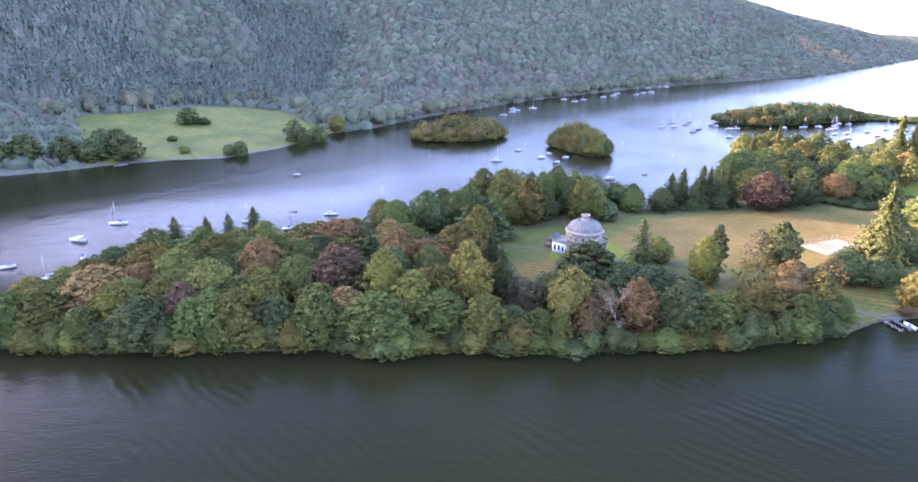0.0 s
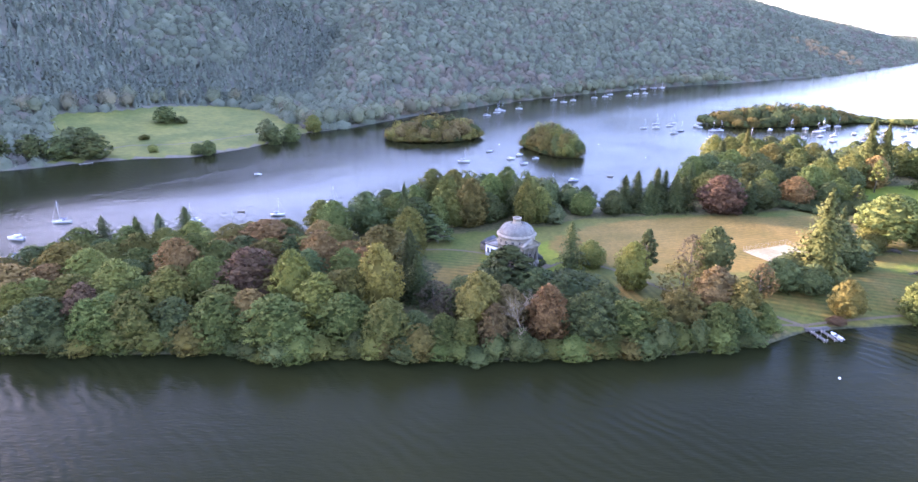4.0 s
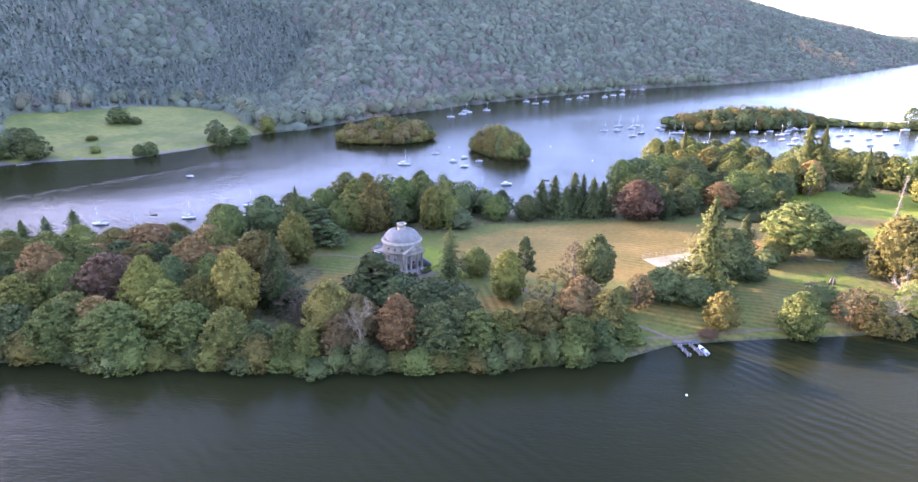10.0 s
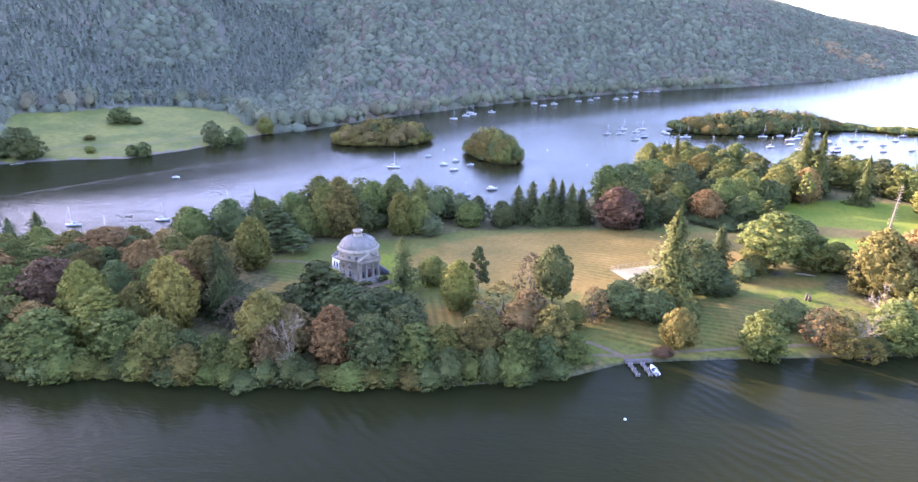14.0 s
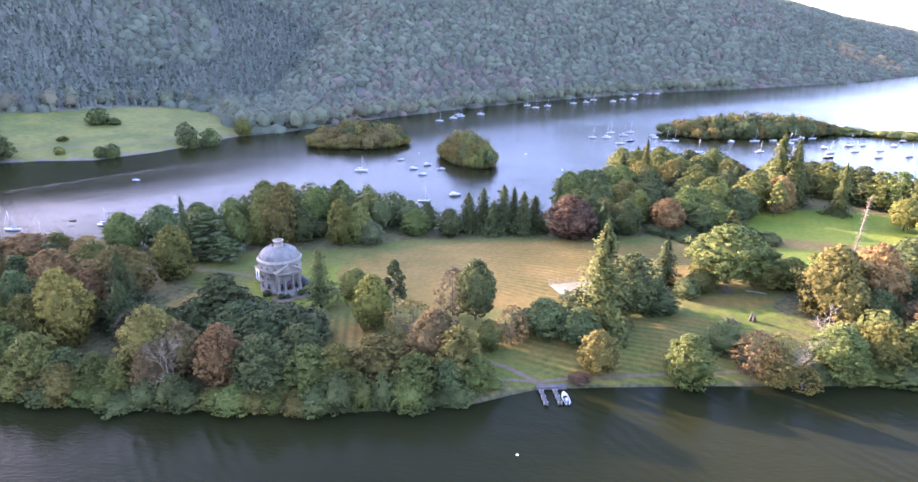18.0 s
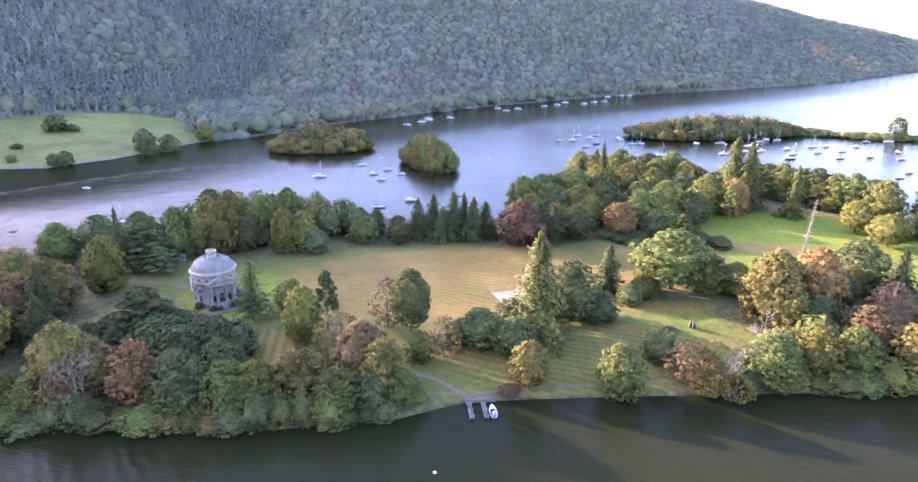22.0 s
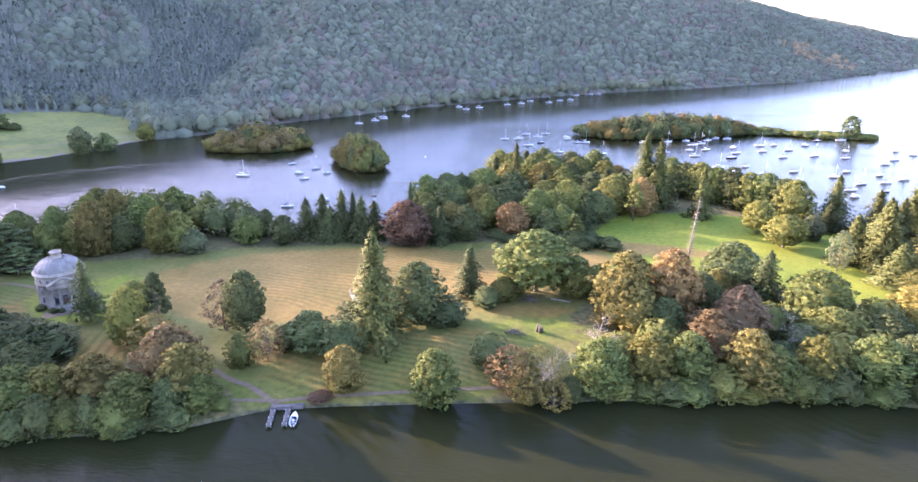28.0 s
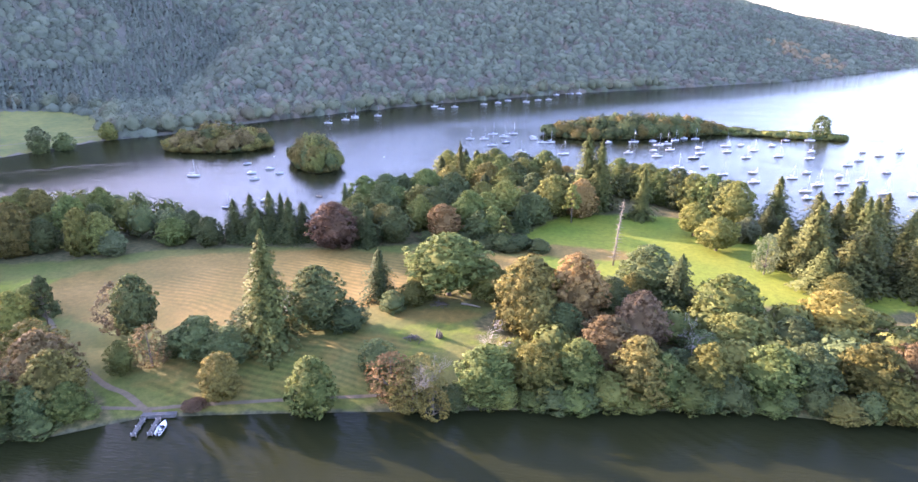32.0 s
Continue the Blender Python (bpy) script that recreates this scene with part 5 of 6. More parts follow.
def far_shore_row():
    """Trees one by one along the water's edge below the hill."""
    rng = np.random.default_rng(31)
    rows = []
    for x, y in [(-400, 640), (-376, 662), (-350, 684), (-336, 706), (-326, 742), (-306, 768), (-282, 786), (-256, 796), (-226, 790), (-198, 772), (-178, 744), (-164, 724), (-150, 708), (-134, 694), (-120, 690), (-112, 700)]:
        for _ in range(2):
            px, py = x + rng.uniform(-6, 6), y + rng.uniform(-6, 6)
            rows.append((("grey", "deep", "olive")[int(rng.integers(3))], px, py, float(far_height(np.array([(px, py)]))[0][0]) - 1.5, rng.uniform(15, 24), rng.uniform(15, 22)))
    for a, b in zip(FAR_SHORE, FAR_SHORE[1:]):
        if a[0] < -110 or b[0] > 520:
            continue
        n = round(math.hypot(b[0] - a[0], b[1] - a[1]) / 13)
        for k in range(n):
            t = (k + rng.uniform(0.1, 0.9)) / n
            x, y = a[0] + (b[0] - a[0]) * t - rng.uniform(1, 9), a[1] + (b[1] - a[1]) * t + rng.uniform(2, 9)
            leaf = ("deep", "grey", "deep", "grey", "grey", "brown")[int(rng.integers(6))]
            rows.append((leaf, x, y, float(far_height(np.array([(x, y)]))[0][0]) - 1.5, rng.uniform(15, 25), rng.uniform(15, 25)))
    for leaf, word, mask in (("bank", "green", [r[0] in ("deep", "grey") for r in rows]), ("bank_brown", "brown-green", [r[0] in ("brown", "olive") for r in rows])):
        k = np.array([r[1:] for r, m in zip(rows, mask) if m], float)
        woods("bank_trees", k[:, :3], k[:, 3], k[:, 4], False, HAZED_LEAF[leaf], f"{word} trees in a row along the far bank", rng, 200, 0.055, 0.3)


far_shore_row()


def shore_skirts():
    """Low growth that hangs over the water at the foot of the shore woods."""
    rng = np.random.default_rng(21)
    line = [p for p in ISLAND if p[1] < 260 and (p[0] < 150 or 255 < p[0] < 460)]
    for a, b in zip(line, line[1:]):
        if b[0] - a[0] > 70 or b[0] < a[0]:
            continue
        n = max(1, round((b[0] - a[0]) / 6.5))
        for k in range(n):
            t = (k + rng.uniform(0.2, 0.8)) / n
            x, y = a[0] + (b[0] - a[0]) * t, a[1] + (b[1] - a[1]) * t
            tree(("oak", "deep", "olive", "oak", "brown", "deep")[int(rng.integers(6))], "bush", x, y + rng.uniform(0.5, 3.0), rng.uniform(4, 13), rng.uniform(8, 15), "overhanging the water", True, 0.0)


shore_skirts()

for x, y, top, w in ((62, 279.5, 7.6, 3.2), (64.5, 280.5, 7.2, 2.6), (68.5, 284.5, 7.6, 3.2), (70, 287, 7.4, 3.0), (55, 281.5, 7.8, 4.0)):
    tree("yew", "bush", x, y, top, w, "against the house front")
tree("copper", "bush", 180.5, 238.3, 4.0, 7.5, "beside the jetty")
tree("oak", "bush", 152, 230.5, 5.0, 7, "beside the jetty")

# ---- the round house ----
def round_house():
    yaw = radians(-48.5)
    at = Matrix.Translation((57.4, 292, 5.4))
    house = thing("round_house", at, "domed round grey stone house with a columned porch", "house")
    front = Matrix.Rotation(yaw, 4, "Z")
    R = 8.5
    wall = Shape().lathe([(R + 0.25, -1.0), (R + 0.25, 1.3), (R, 1.45), (R, 8.9), (R + 0.35, 9.05), (R + 0.45, 9.45), (R, 9.6), (R, 12.6)], 64)
    part("wall", wall.done("wall", STONE, True), house)
    part("cornice", Shape().lathe([(R, 12.4), (R + 0.35, 12.6), (R + 0.75, 12.95), (R + 0.8, 13.3), (R + 0.3, 13.4), (R + 0.25, 14.0), (R - 0.25, 14.0), (R - 0.3, 13.2)], 64).done("cornice", STONE_PALE), house)
    dome = [(R - 0.2, 13.5)] + [((R - 0.3) * math.cos(a) ** 0.9 + 0.02, 13.6 + 5.0 * math.sin(a)) for a in np.linspace(0.05, 1.3, 14)]
    roof = part("roof", Shape().lathe(dome, 64).done("roof", LEAD, True), house, "grey lead-covered dome")
    for k in range(24):
        a = 2 * math.pi * k / 24
        pts = [(math.cos(a) * (r + 0.02), math.sin(a) * (r + 0.02), z + 0.02) for r, z in dome[1:]]
        part("rib", Shape().tube(pts, [0.11] * len(pts), 5).done("rib", LEAD), roof)
    part("lantern", Shape().lathe([(2.1, 18.0), (2.1, 18.4), (1.75, 18.5), (1.75, 20.1), (2.15, 20.3), (2.15, 20.85), (1.6, 20.9), (1.6, 20.0), (0.02, 19.9)], 32).done("lantern", STONE_PALE), house, "pale ring-shaped lantern on the dome")
    # windows round the drum, three rows
    for k in range(16):
        a = yaw + 2 * math.pi * (k + 0.5) / 16
        for z0, h, w in ((2.0, 2.6, 1.25), (5.8, 2.3, 1.2), (10.2, 1.3, 1.1)):
            if abs(((a - yaw + math.pi) % (2 * math.pi)) - math.pi) < 0.62 and z0 < 9:
                continue
            m = Matrix.Rotation(a, 4, "Z")
            win = part("window", Shape().box(R - 0.18, -w / 2, z0, R + 0.03, w / 2, z0 + h, m).done("window", PANE), house)
            f = Shape()
            for y0, y1, q0, q1 in ((-w / 2 - 0.14, -w / 2, z0, z0 + h), (w / 2, w / 2 + 0.14, z0, z0 + h), (-w / 2 - 0.14, w / 2 + 0.14, z0 + h, z0 + h + 0.2), (-0.04, 0.04, z0, z0 + h), (-w / 2, w / 2, z0 + h * 0.5 - 0.04, z0 + h * 0.5 + 0.04)):
                f.box(R - 0.1, y0, q0, R + 0.1, y1, q1, m)
            part("window_frame", f.done("window_frame", STONE_PALE), win)
            part("window_sill", Shape().box(R - 0.1, -w / 2 - 0.2, z0 - 0.16, R + 0.22, w / 2 + 0.2, z0, m).done("window_sill", STONE_PALE), win)
    # the porch
    x0, x1, hw = R - 0.9, R + 1.5, 5.0
    part("porch_back", Shape().box(x0 - 0.5, -hw + 0.3, -0.5, R + 0.35, hw - 0.3, 9.2, front).done("porch_back", STONE), house)
    part("porch_floor", Shape().box(x0, -hw, -0.6, x1 + 0.3, hw, 1.5, front, 0.1).done("porch_floor", STONE_PALE), house)
    part("entablature", Shape().box(x0, -hw - 0.1, 8.4, x1 + 0.15, hw + 0.1, 9.3, front).box(x0, -hw - 0.45, 9.3, x1 + 0.5, hw + 0.45, 9.65, front).done("entablature", STONE_PALE), house)
    s = Shape()
    ring = [(x0 + 0.4, -hw, 9.6), (x0 + 0.4, hw, 9.6), (x0 + 0.4, 0, 12.4), (x1, -hw, 9.6), (x1, hw, 9.6), (x1, 0, 12.4)]
    s.add([front @ Vector(p) for p in ring], [(0, 1, 4, 3), (1, 2, 5, 4), (2, 0, 3, 5)], [(0, 2, 1), (3, 4, 5)])
    part("pediment", s.done("pediment", STONE), house)
    for sign in (-1, 1):
        s = Shape()
        p = [(x1 + 0.35, sign * (hw + 0.6), 9.62), (x1 + 0.35, 0, 12.75), (x1 + 0.35, 0, 13.15), (x1 + 0.35, sign * (hw + 0.6), 10.0)]
        v = [front @ Vector(k) for k in p] + [front @ Vector((x0, k[1], k[2])) for k in p]
        s.add(v, [(0, 1, 2, 3), (4, 7, 6, 5), (0, 4, 5, 1), (1, 5, 6, 2), (2, 6, 7, 3), (3, 7, 4, 0)])
        part("porch_roof", s.done("porch_roof", STONE_PALE), house)
    for y in (-4.3, -1.75, 1.75, 4.3):
        col = Shape().lathe([(0.62, 1.5), (0.62, 1.75), (0.5, 1.85), (0.46, 4.2), (0.40, 7.9), (0.56, 8.1), (0.62, 8.4)], 16, front @ Matrix.Translation((x1 - 0.5, y, 0)))
        part("column", col.done("column", STONE_PALE, True), house)
    door = part("door", Shape().box(R + 0.33, -0.75, 1.5, R + 0.45, 0.75, 4.4, front).done("door", DOOR_RED), house, "dark red panelled front door")
    part("fanlight", Shape().box(R + 0.33, -0.75, 4.5, R + 0.44, 0.75, 5.2, front).done("fanlight", PANE), door)
    part("door_frame", Shape().box(R + 0.33, -1.0, 1.5, R + 0.55, -0.76, 5.4, front).box(R + 0.33, 0.76, 1.5, R + 0.55, 1.0, 5.4, front).box(R + 0.33, -1.0, 5.4, R + 0.55, 1.0, 5.7, front).done("door_frame", STONE_PALE), door)
    for y in (-3.0, 3.0):
        win = part("window", Shape().box(R + 0.3, y - 0.55, 2.3, R + 0.42, y + 0.55, 4.7, front).done("window", PANE), house)
        part("window_frame", Shape().box(R + 0.34, y - 0.7, 2.15, R + 0.5, y - 0.55, 4.85, front).box(R + 0.34, y + 0.55, 2.15, R + 0.5, y + 0.7, 4.85, front).box(R + 0.34, y - 0.7, 4.7, R + 0.5, y + 0.7, 4.9, front).box(R + 0.34, y - 0.04, 2.3, R + 0.46, y + 0.04, 4.7, front).done("window_frame", STONE_PALE), win)
    for k in range(8):
        part("step", Shape().box(x1 + 0.28 + 0.3 * k, -2.2, -0.4, x1 + 0.6 + 0.3 * k, 2.2, 1.5 - 0.18 * (k + 1), front).done("step", STONE_PALE), house)
    for sign in (-1, 1):
        part("step_wall", Shape().box(x1 + 0.3, sign * 2.5 - 0.25, -0.5, x1 + 2.8, sign * 2.5 + 0.25, 1.7, front, 0.05).done("step_wall", STONE_PALE), house)
    # a dark stair against the side
    sm = Matrix.Rotation(radians(14), 4, "Z")
    for k in range(9):
        part("side_step", Shape().box(R - 0.2 + 0.55 * k, -1.3, -0.8, R + 0.36 + 0.55 * k, 1.3, 4.4 - 0.45 * k, sm).done("side_step", SLATE), house, "dark stone side step")
    # the low wing behind
    wm = Matrix.Rotation(radians(140), 4, "Z")
    wing = part("wing", Shape().box(6.5, -4.2, -0.8, 15.0, 4.2, 5.4, wm).done("wing", WHITEWASH), house, "white rendered low wing")
    part("parapet", Shape().box(6.5, -4.5, 5.4, 15.3, -4.1, 6.1, wm).box(6.5, 4.1, 5.4, 15.3, 4.5, 6.1, wm).box(14.9, -4.1, 5.4, 15.3, 4.1, 6.1, wm).done("parapet", STONE_PALE), wing)
    part("flat_roof", Shape().box(6.5, -4.1, 5.4, 14.9, 4.1, 5.6, wm).done("flat_roof", LEAD), wing)
    for side, xs in ((1, (9.0, 11.2, 13.4)), (-1, (9.0, 11.2, 13.4))):
        for x in xs:
            y0, y1 = sorted((side * 4.12, side * 4.26))
            part("window", Shape().box(x - 0.5, y0, 1.4, x + 0.5, y1, 3.9, wm).done("window", PANE), wing)
    s = Shape()
    rm = wm @ Matrix.Translation((18.9, -4.5, 0)) @ Matrix.Diagonal((0.68, 0.85, 1, 1))
    part("outbuilding", Shape().box(-4.5, -5, -0.8, 4.5, 5, 3.2, rm).done("outbuilding", STONE), house)
    v = [rm @ Vector(p) for p in ((-5, -5.4, 3.1), (5, -5.4, 3.1), (5, 5.4, 3.1), (-5, 5.4, 3.1), (0, -3.0, 6.2), (0, 3.0, 6.2))]
    part("hipped_roof", s.add(v, [(0, 4, 5, 3), (1, 2, 5, 4), (0, 3, 2, 1)], [(0, 1, 4), (2, 3, 5)]).done("hipped_roof", SLATE), house, "dark slate hipped roof")


round_house()


# ---- paths, court, jetty ----
def ribbon(name, pts, width, material, label, lift=0.14):
    p = [Vector((x, y, 0)) for x, y in pts]
    fine = []
    for i in range(len(p) - 1):
        a, b, c, d = p[max(i - 1, 0)], p[i], p[i + 1], p[min(i + 2, len(p) - 1)]
        n = max(2, int((c - b).length / 1.5))
        for k in range(n):
            t = k / n
            fine.append(0.5 * (2 * b + (c - a) * t + (2 * a - 5 * b + 4 * c - d) * t * t + (3 * b - a - 3 * c + d) * t ** 3))
    fine.append(p[-1])
    v = []
    for i, q in enumerate(fine):
        d = (fine[min(i + 1, len(fine) - 1)] - fine[max(i - 1, 0)]).normalized()
        s = Vector((-d.y, d.x, 0)) * width * (0.5 + 0.03 * math.sin(i * 0.9))
        v += [q - s, q - s * 0.33, q + s * 0.33, q + s]
    v = np.array([tuple(k) for k in v])
    v[:, 2] = island_height(v[:, :2]) + lift
    i = np.arange(len(fine) - 1) * 4
    me = smooth(mesh(name, v, np.concatenate([np.stack([i + k, i + k + 1, i + k + 5, i + k + 4], 1) for k in range(3)]), material))
    return tagged(new(name, me), label, "path", kind="structure")


ribbon("path_jetty", [(118, 262), (132, 254), (148, 244.2), (156, 241.4), (164, 237), (168, 234.6)], 2.0, GRAVEL, "grey gravel track to the jetty")
ribbon("path_shore", [(150, 233.4), (160, 235.2), (168, 236.4), (180, 239.5), (204, 244.5), (233, 250), (258, 255)], 1.4, GRAVEL, "narrow worn track along the bank", 0.1)
ribbon("path_drive", [(64, 277), (72, 283), (80, 290), (92, 288), (106, 277), (118, 262)], 1.7, GRAVEL, "grey gravel drive from the house", 0.2)
ribbon("path_garden", [(12, 303), (24, 304), (36, 302), (46, 298)], 1.7, GRAVEL, "grey gravel path across the garden", 0.2)
ribbon("forecourt", [(59, 277), (66, 281), (72, 287)], 7.0, GRAVEL, "gravel forecourt before the porch", 0.26)


def court():
    z = 0.16
    c = [(171, 309.5), (197, 321.5), (204, 309), (178, 296)]
    v = [(x, y, ground_at(x, y) + z) for x, y in c]
    m = grass("bleached court grass", (0.17, 0.148, 0.085), (0.23, 0.20, 0.12), 0.08, 0.45, False)
    n = 12
    g = [(Vector(v[0]).lerp(Vector(v[1]), a / n)).lerp(Vector(v[3]).lerp(Vector(v[2]), a / n), b / n) for a in range(n + 1) for b in range(n + 1)]
    g = np.array([tuple(p) for p in g])
    g[:, 2] = island_height(g[:, :2]) + 0.14
    q = [(a * (n + 1) + b, (a + 1) * (n + 1) + b, (a + 1) * (n + 1) + b + 1, a * (n + 1) + b + 1) for a in range(n) for b in range(n)]
    tagged(new("court", mesh("court", g, q, m)), "bleached pale grass court on the lawn", "court", kind="structure")
    fence = thing("court_fence", Matrix.Identity(4), "thin wire fence with posts round the court", "fence")
    for i in range(4):
        a, b = Vector(v[i]), Vector(v[(i + 1) % 4])
        k = int((b - a).length / 4)
        for j in range(k):
            p = a.lerp(b, j / k)
            p.z = ground_at(p.x, p.y)
            part("post", Shape().tube([p, p + Vector((0, 0, 2.7))], [0.06, 0.05], 5).done("post", TIMBER), fence)
        for h in (0.7, 1.35, 2.0, 2.65):
            ends = [a.lerp(b, j / 6) for j in range(7)]
            part("rail", Shape().tube([(p.x, p.y, ground_at(p.x, p.y) + h) for p in ends], [0.02] * 7, 4).done("rail", TIMBER), fence)


court()


def jetty():
    d = Vector((0.2, -0.98, 0)).normalized()
    side = Vector((-d.y, d.x, 0))
    m = Matrix(((side.x, d.x, 0, 171.3), (side.y, d.y, 0, 234.5), (0, 0, 1, 0), (0, 0, 0, 1)))
    j = thing("jetty", Matrix.Identity(4), "concrete landing stage with two short piers", "jetty")
    part("quay", Shape().box(-5.1, -1.0, -1.5, 4.9, 0.9, 0.95, m, 0.08).done("quay", CONCRETE), j)
    part("coping", Shape().box(-5.2, 0.5, 0.95, 5.0, 1.0, 1.12, m, 0.05).done("coping", CONCRETE), j)
    for x in (-4.0, 0.5):
        part("pier", Shape().box(x - 0.7, 0.9, 0.5, x + 0.7, 10.2, 0.85, m, 0.05).done("pier", CONCRETE), j)
        for y in (2.6, 6.0, 9.6):
            for s in (-0.62, 0.62):
                p = m @ Vector((x + s, y, 0))
                part("pile", Shape().tube([(p.x, p.y, -2), (p.x, p.y, 1.35)], [0.13, 0.12], 6).done("pile", TIMBER), j)
    part("bollard", Shape().lathe([(0.16, 0.85), (0.12, 1.2), (0.2, 1.3), (0.02, 1.36)], 10, m @ Matrix.Translation((0.9, 8.8, 0))).done("bollard", PANE), j)


jetty()


# ---- boats ----
def hull_shape(L, B, depth, sheer=0.25, transom=0.72):
    """A boat's shell, bow at +x: lofted stations, open at the deck line."""
    st, rows = 13, 6
    v, deck = [], []
    for i in range(st):
        u = i / (st - 1)
        half = B / 2 * (transom + (1 - transom) * math.sin(min(u / 0.45, 1) * math.pi / 2)) * (1 - max(0, (u - 0.45) / 0.55) ** 2.2)
        half = max(half, 0.02)
        top = depth + sheer * (2 * u - 0.75) ** 2
        x = -L / 2 + L * u
        keel = -0.3 + 0.3 * max(0, (u - 0.75) / 0.25) ** 2
        for r in range(rows):
            t = r / (rows - 1)
            v.append((x - (1 - t) * (0.35 * u - 0.1) * 1.4, half * t ** 0.55, keel + (top - keel) * t))
        deck.append((x, half, top))
    n = len(v)
    full = v + [(x, -y, z) for x, y, z in v]
    q = []
    for i in range(st - 1):
        for r in range(rows - 1):
            a = i * rows + r
            q.append((a, a + rows, a + rows + 1, a + 1))
            q.append((n + a, n + a + 1, n + a + rows + 1, n + a + rows))
    for r in range(rows - 1):
        q.append((r, r + 1, n + r + 1, n + r))
    return full, q, deck


def deck_shape(deck, drop=0.03):
    n = len(deck)
    v = [(x, y - 0.03, z - drop) for x, y, z in deck] + [(x, -y + 0.03, z - drop) for x, y, z in deck] + [(x, 0, z - drop + 0.06) for x, y, z in deck]
    q = [(i, 2 * n + i, 2 * n + i + 1, i + 1) for i in range(n - 1)] + [(n + i, n + i + 1, 2 * n + i + 1, 2 * n + i) for i in range(n - 1)]
    return v, q


def cabin_shape(x0, x1, w0, w1, z0, z1):
    ring = [(x0, -w0), (x1 - 0.5, -w1), (x1, 0), (x1 - 0.5, w1), (x0, w0)]
    top = [(x * 0.94 + 0.03, y * 0.8) for x, y in ring]
    v = [(x, y, z0) for x, y in ring] + [(x, y, z1 - (0.22 if k in (1, 2, 3) else 0)) for k, (x, y) in enumerate(top)] + [((x0 + x1) / 2, 0, z1 + 0.05)]
    q = [(i, (i + 1) % 5, 5 + (i + 1) % 5, 5 + i) for i in range(5)]
    return Shape().add(v, q, [(5 + i, 5 + (i + 1) % 5, 10) for i in range(5)])


def sailing_boat(hull_paint, cover, label):
    boat = thing("sailing_boat", Matrix.Identity(4), label, "sailing boat", "moored sailing boats")
    L, B = 9.0, 2.9
    v, q, deck = hull_shape(L, B, 0.95)
    part("hull", smooth(mesh("hull", v, q, hull_paint)), boat)
    part("deck", mesh("deck", *deck_shape(deck), GELCOAT), boat)
    cab = part("cabin", cabin_shape(-0.9, 2.5, 0.95, 0.6, 0.9, 1.5).done("cabin", GELCOAT), boat)
    for s in (-1, 1):
        part("cabin_window", Shape().box(-0.4, s * 0.83 - 0.03, 1.12, 1.3, s * 0.83 + 0.03, 1.32).done("cabin_window", PANE), cab)
    part("spray_hood", Shape().prism([(-1.5, -0.85), (-0.7, -0.8), (-0.45, 0), (-0.7, 0.8), (-1.5, 0.85)], 1.45, 1.95).done("spray_hood", CANVAS), boat)
    part("cockpit", Shape().box(-3.6, -0.75, 0.98, -1.1, 0.75, 1.04, None, 0.1).done("cockpit", TEAK), boat)
    mast = part("mast", Shape().tube([(0.7, 0, 1.3), (0.7, 0, 7), (0.68, 0, 11.6)], [0.08, 0.075, 0.05], 6).done("mast", ALU), boat)
    part("spreader", Shape().tube([(0.7, -0.8, 6.8), (0.7, 0.8, 6.8)], [0.04, 0.04], 4).done("spreader", ALU), mast)
    part("boom", Shape().tube([(0.6, 0, 2.3), (-2.9, 0, 2.25)], [0.08, 0.07], 6).done("boom", ALU), mast)
    part("sail_cover", Shape().tube([(0.55, 0, 2.75), (-0.6, 0, 2.55), (-2.8, 0, 2.42)], [0.24, 0.2, 0.12], 7).done("sail_cover", cover, True), mast)
    for x, y, r in ((-4.3, 0, 0.010), (4.4, 0, 0.028), (0.5, 1.35, 0.010), (0.5, -1.35, 0.010)):
        part("stay", Shape().tube([(x, y, 1.05), (0.68, 0, 11.3)], [r, r], 4).done("stay", ALU), boat)
    part("rudder", Shape().box(-4.75, -0.06, -0.6, -4.45, 0.06, 0.9).done("rudder", GELCOAT), boat)
    return boat


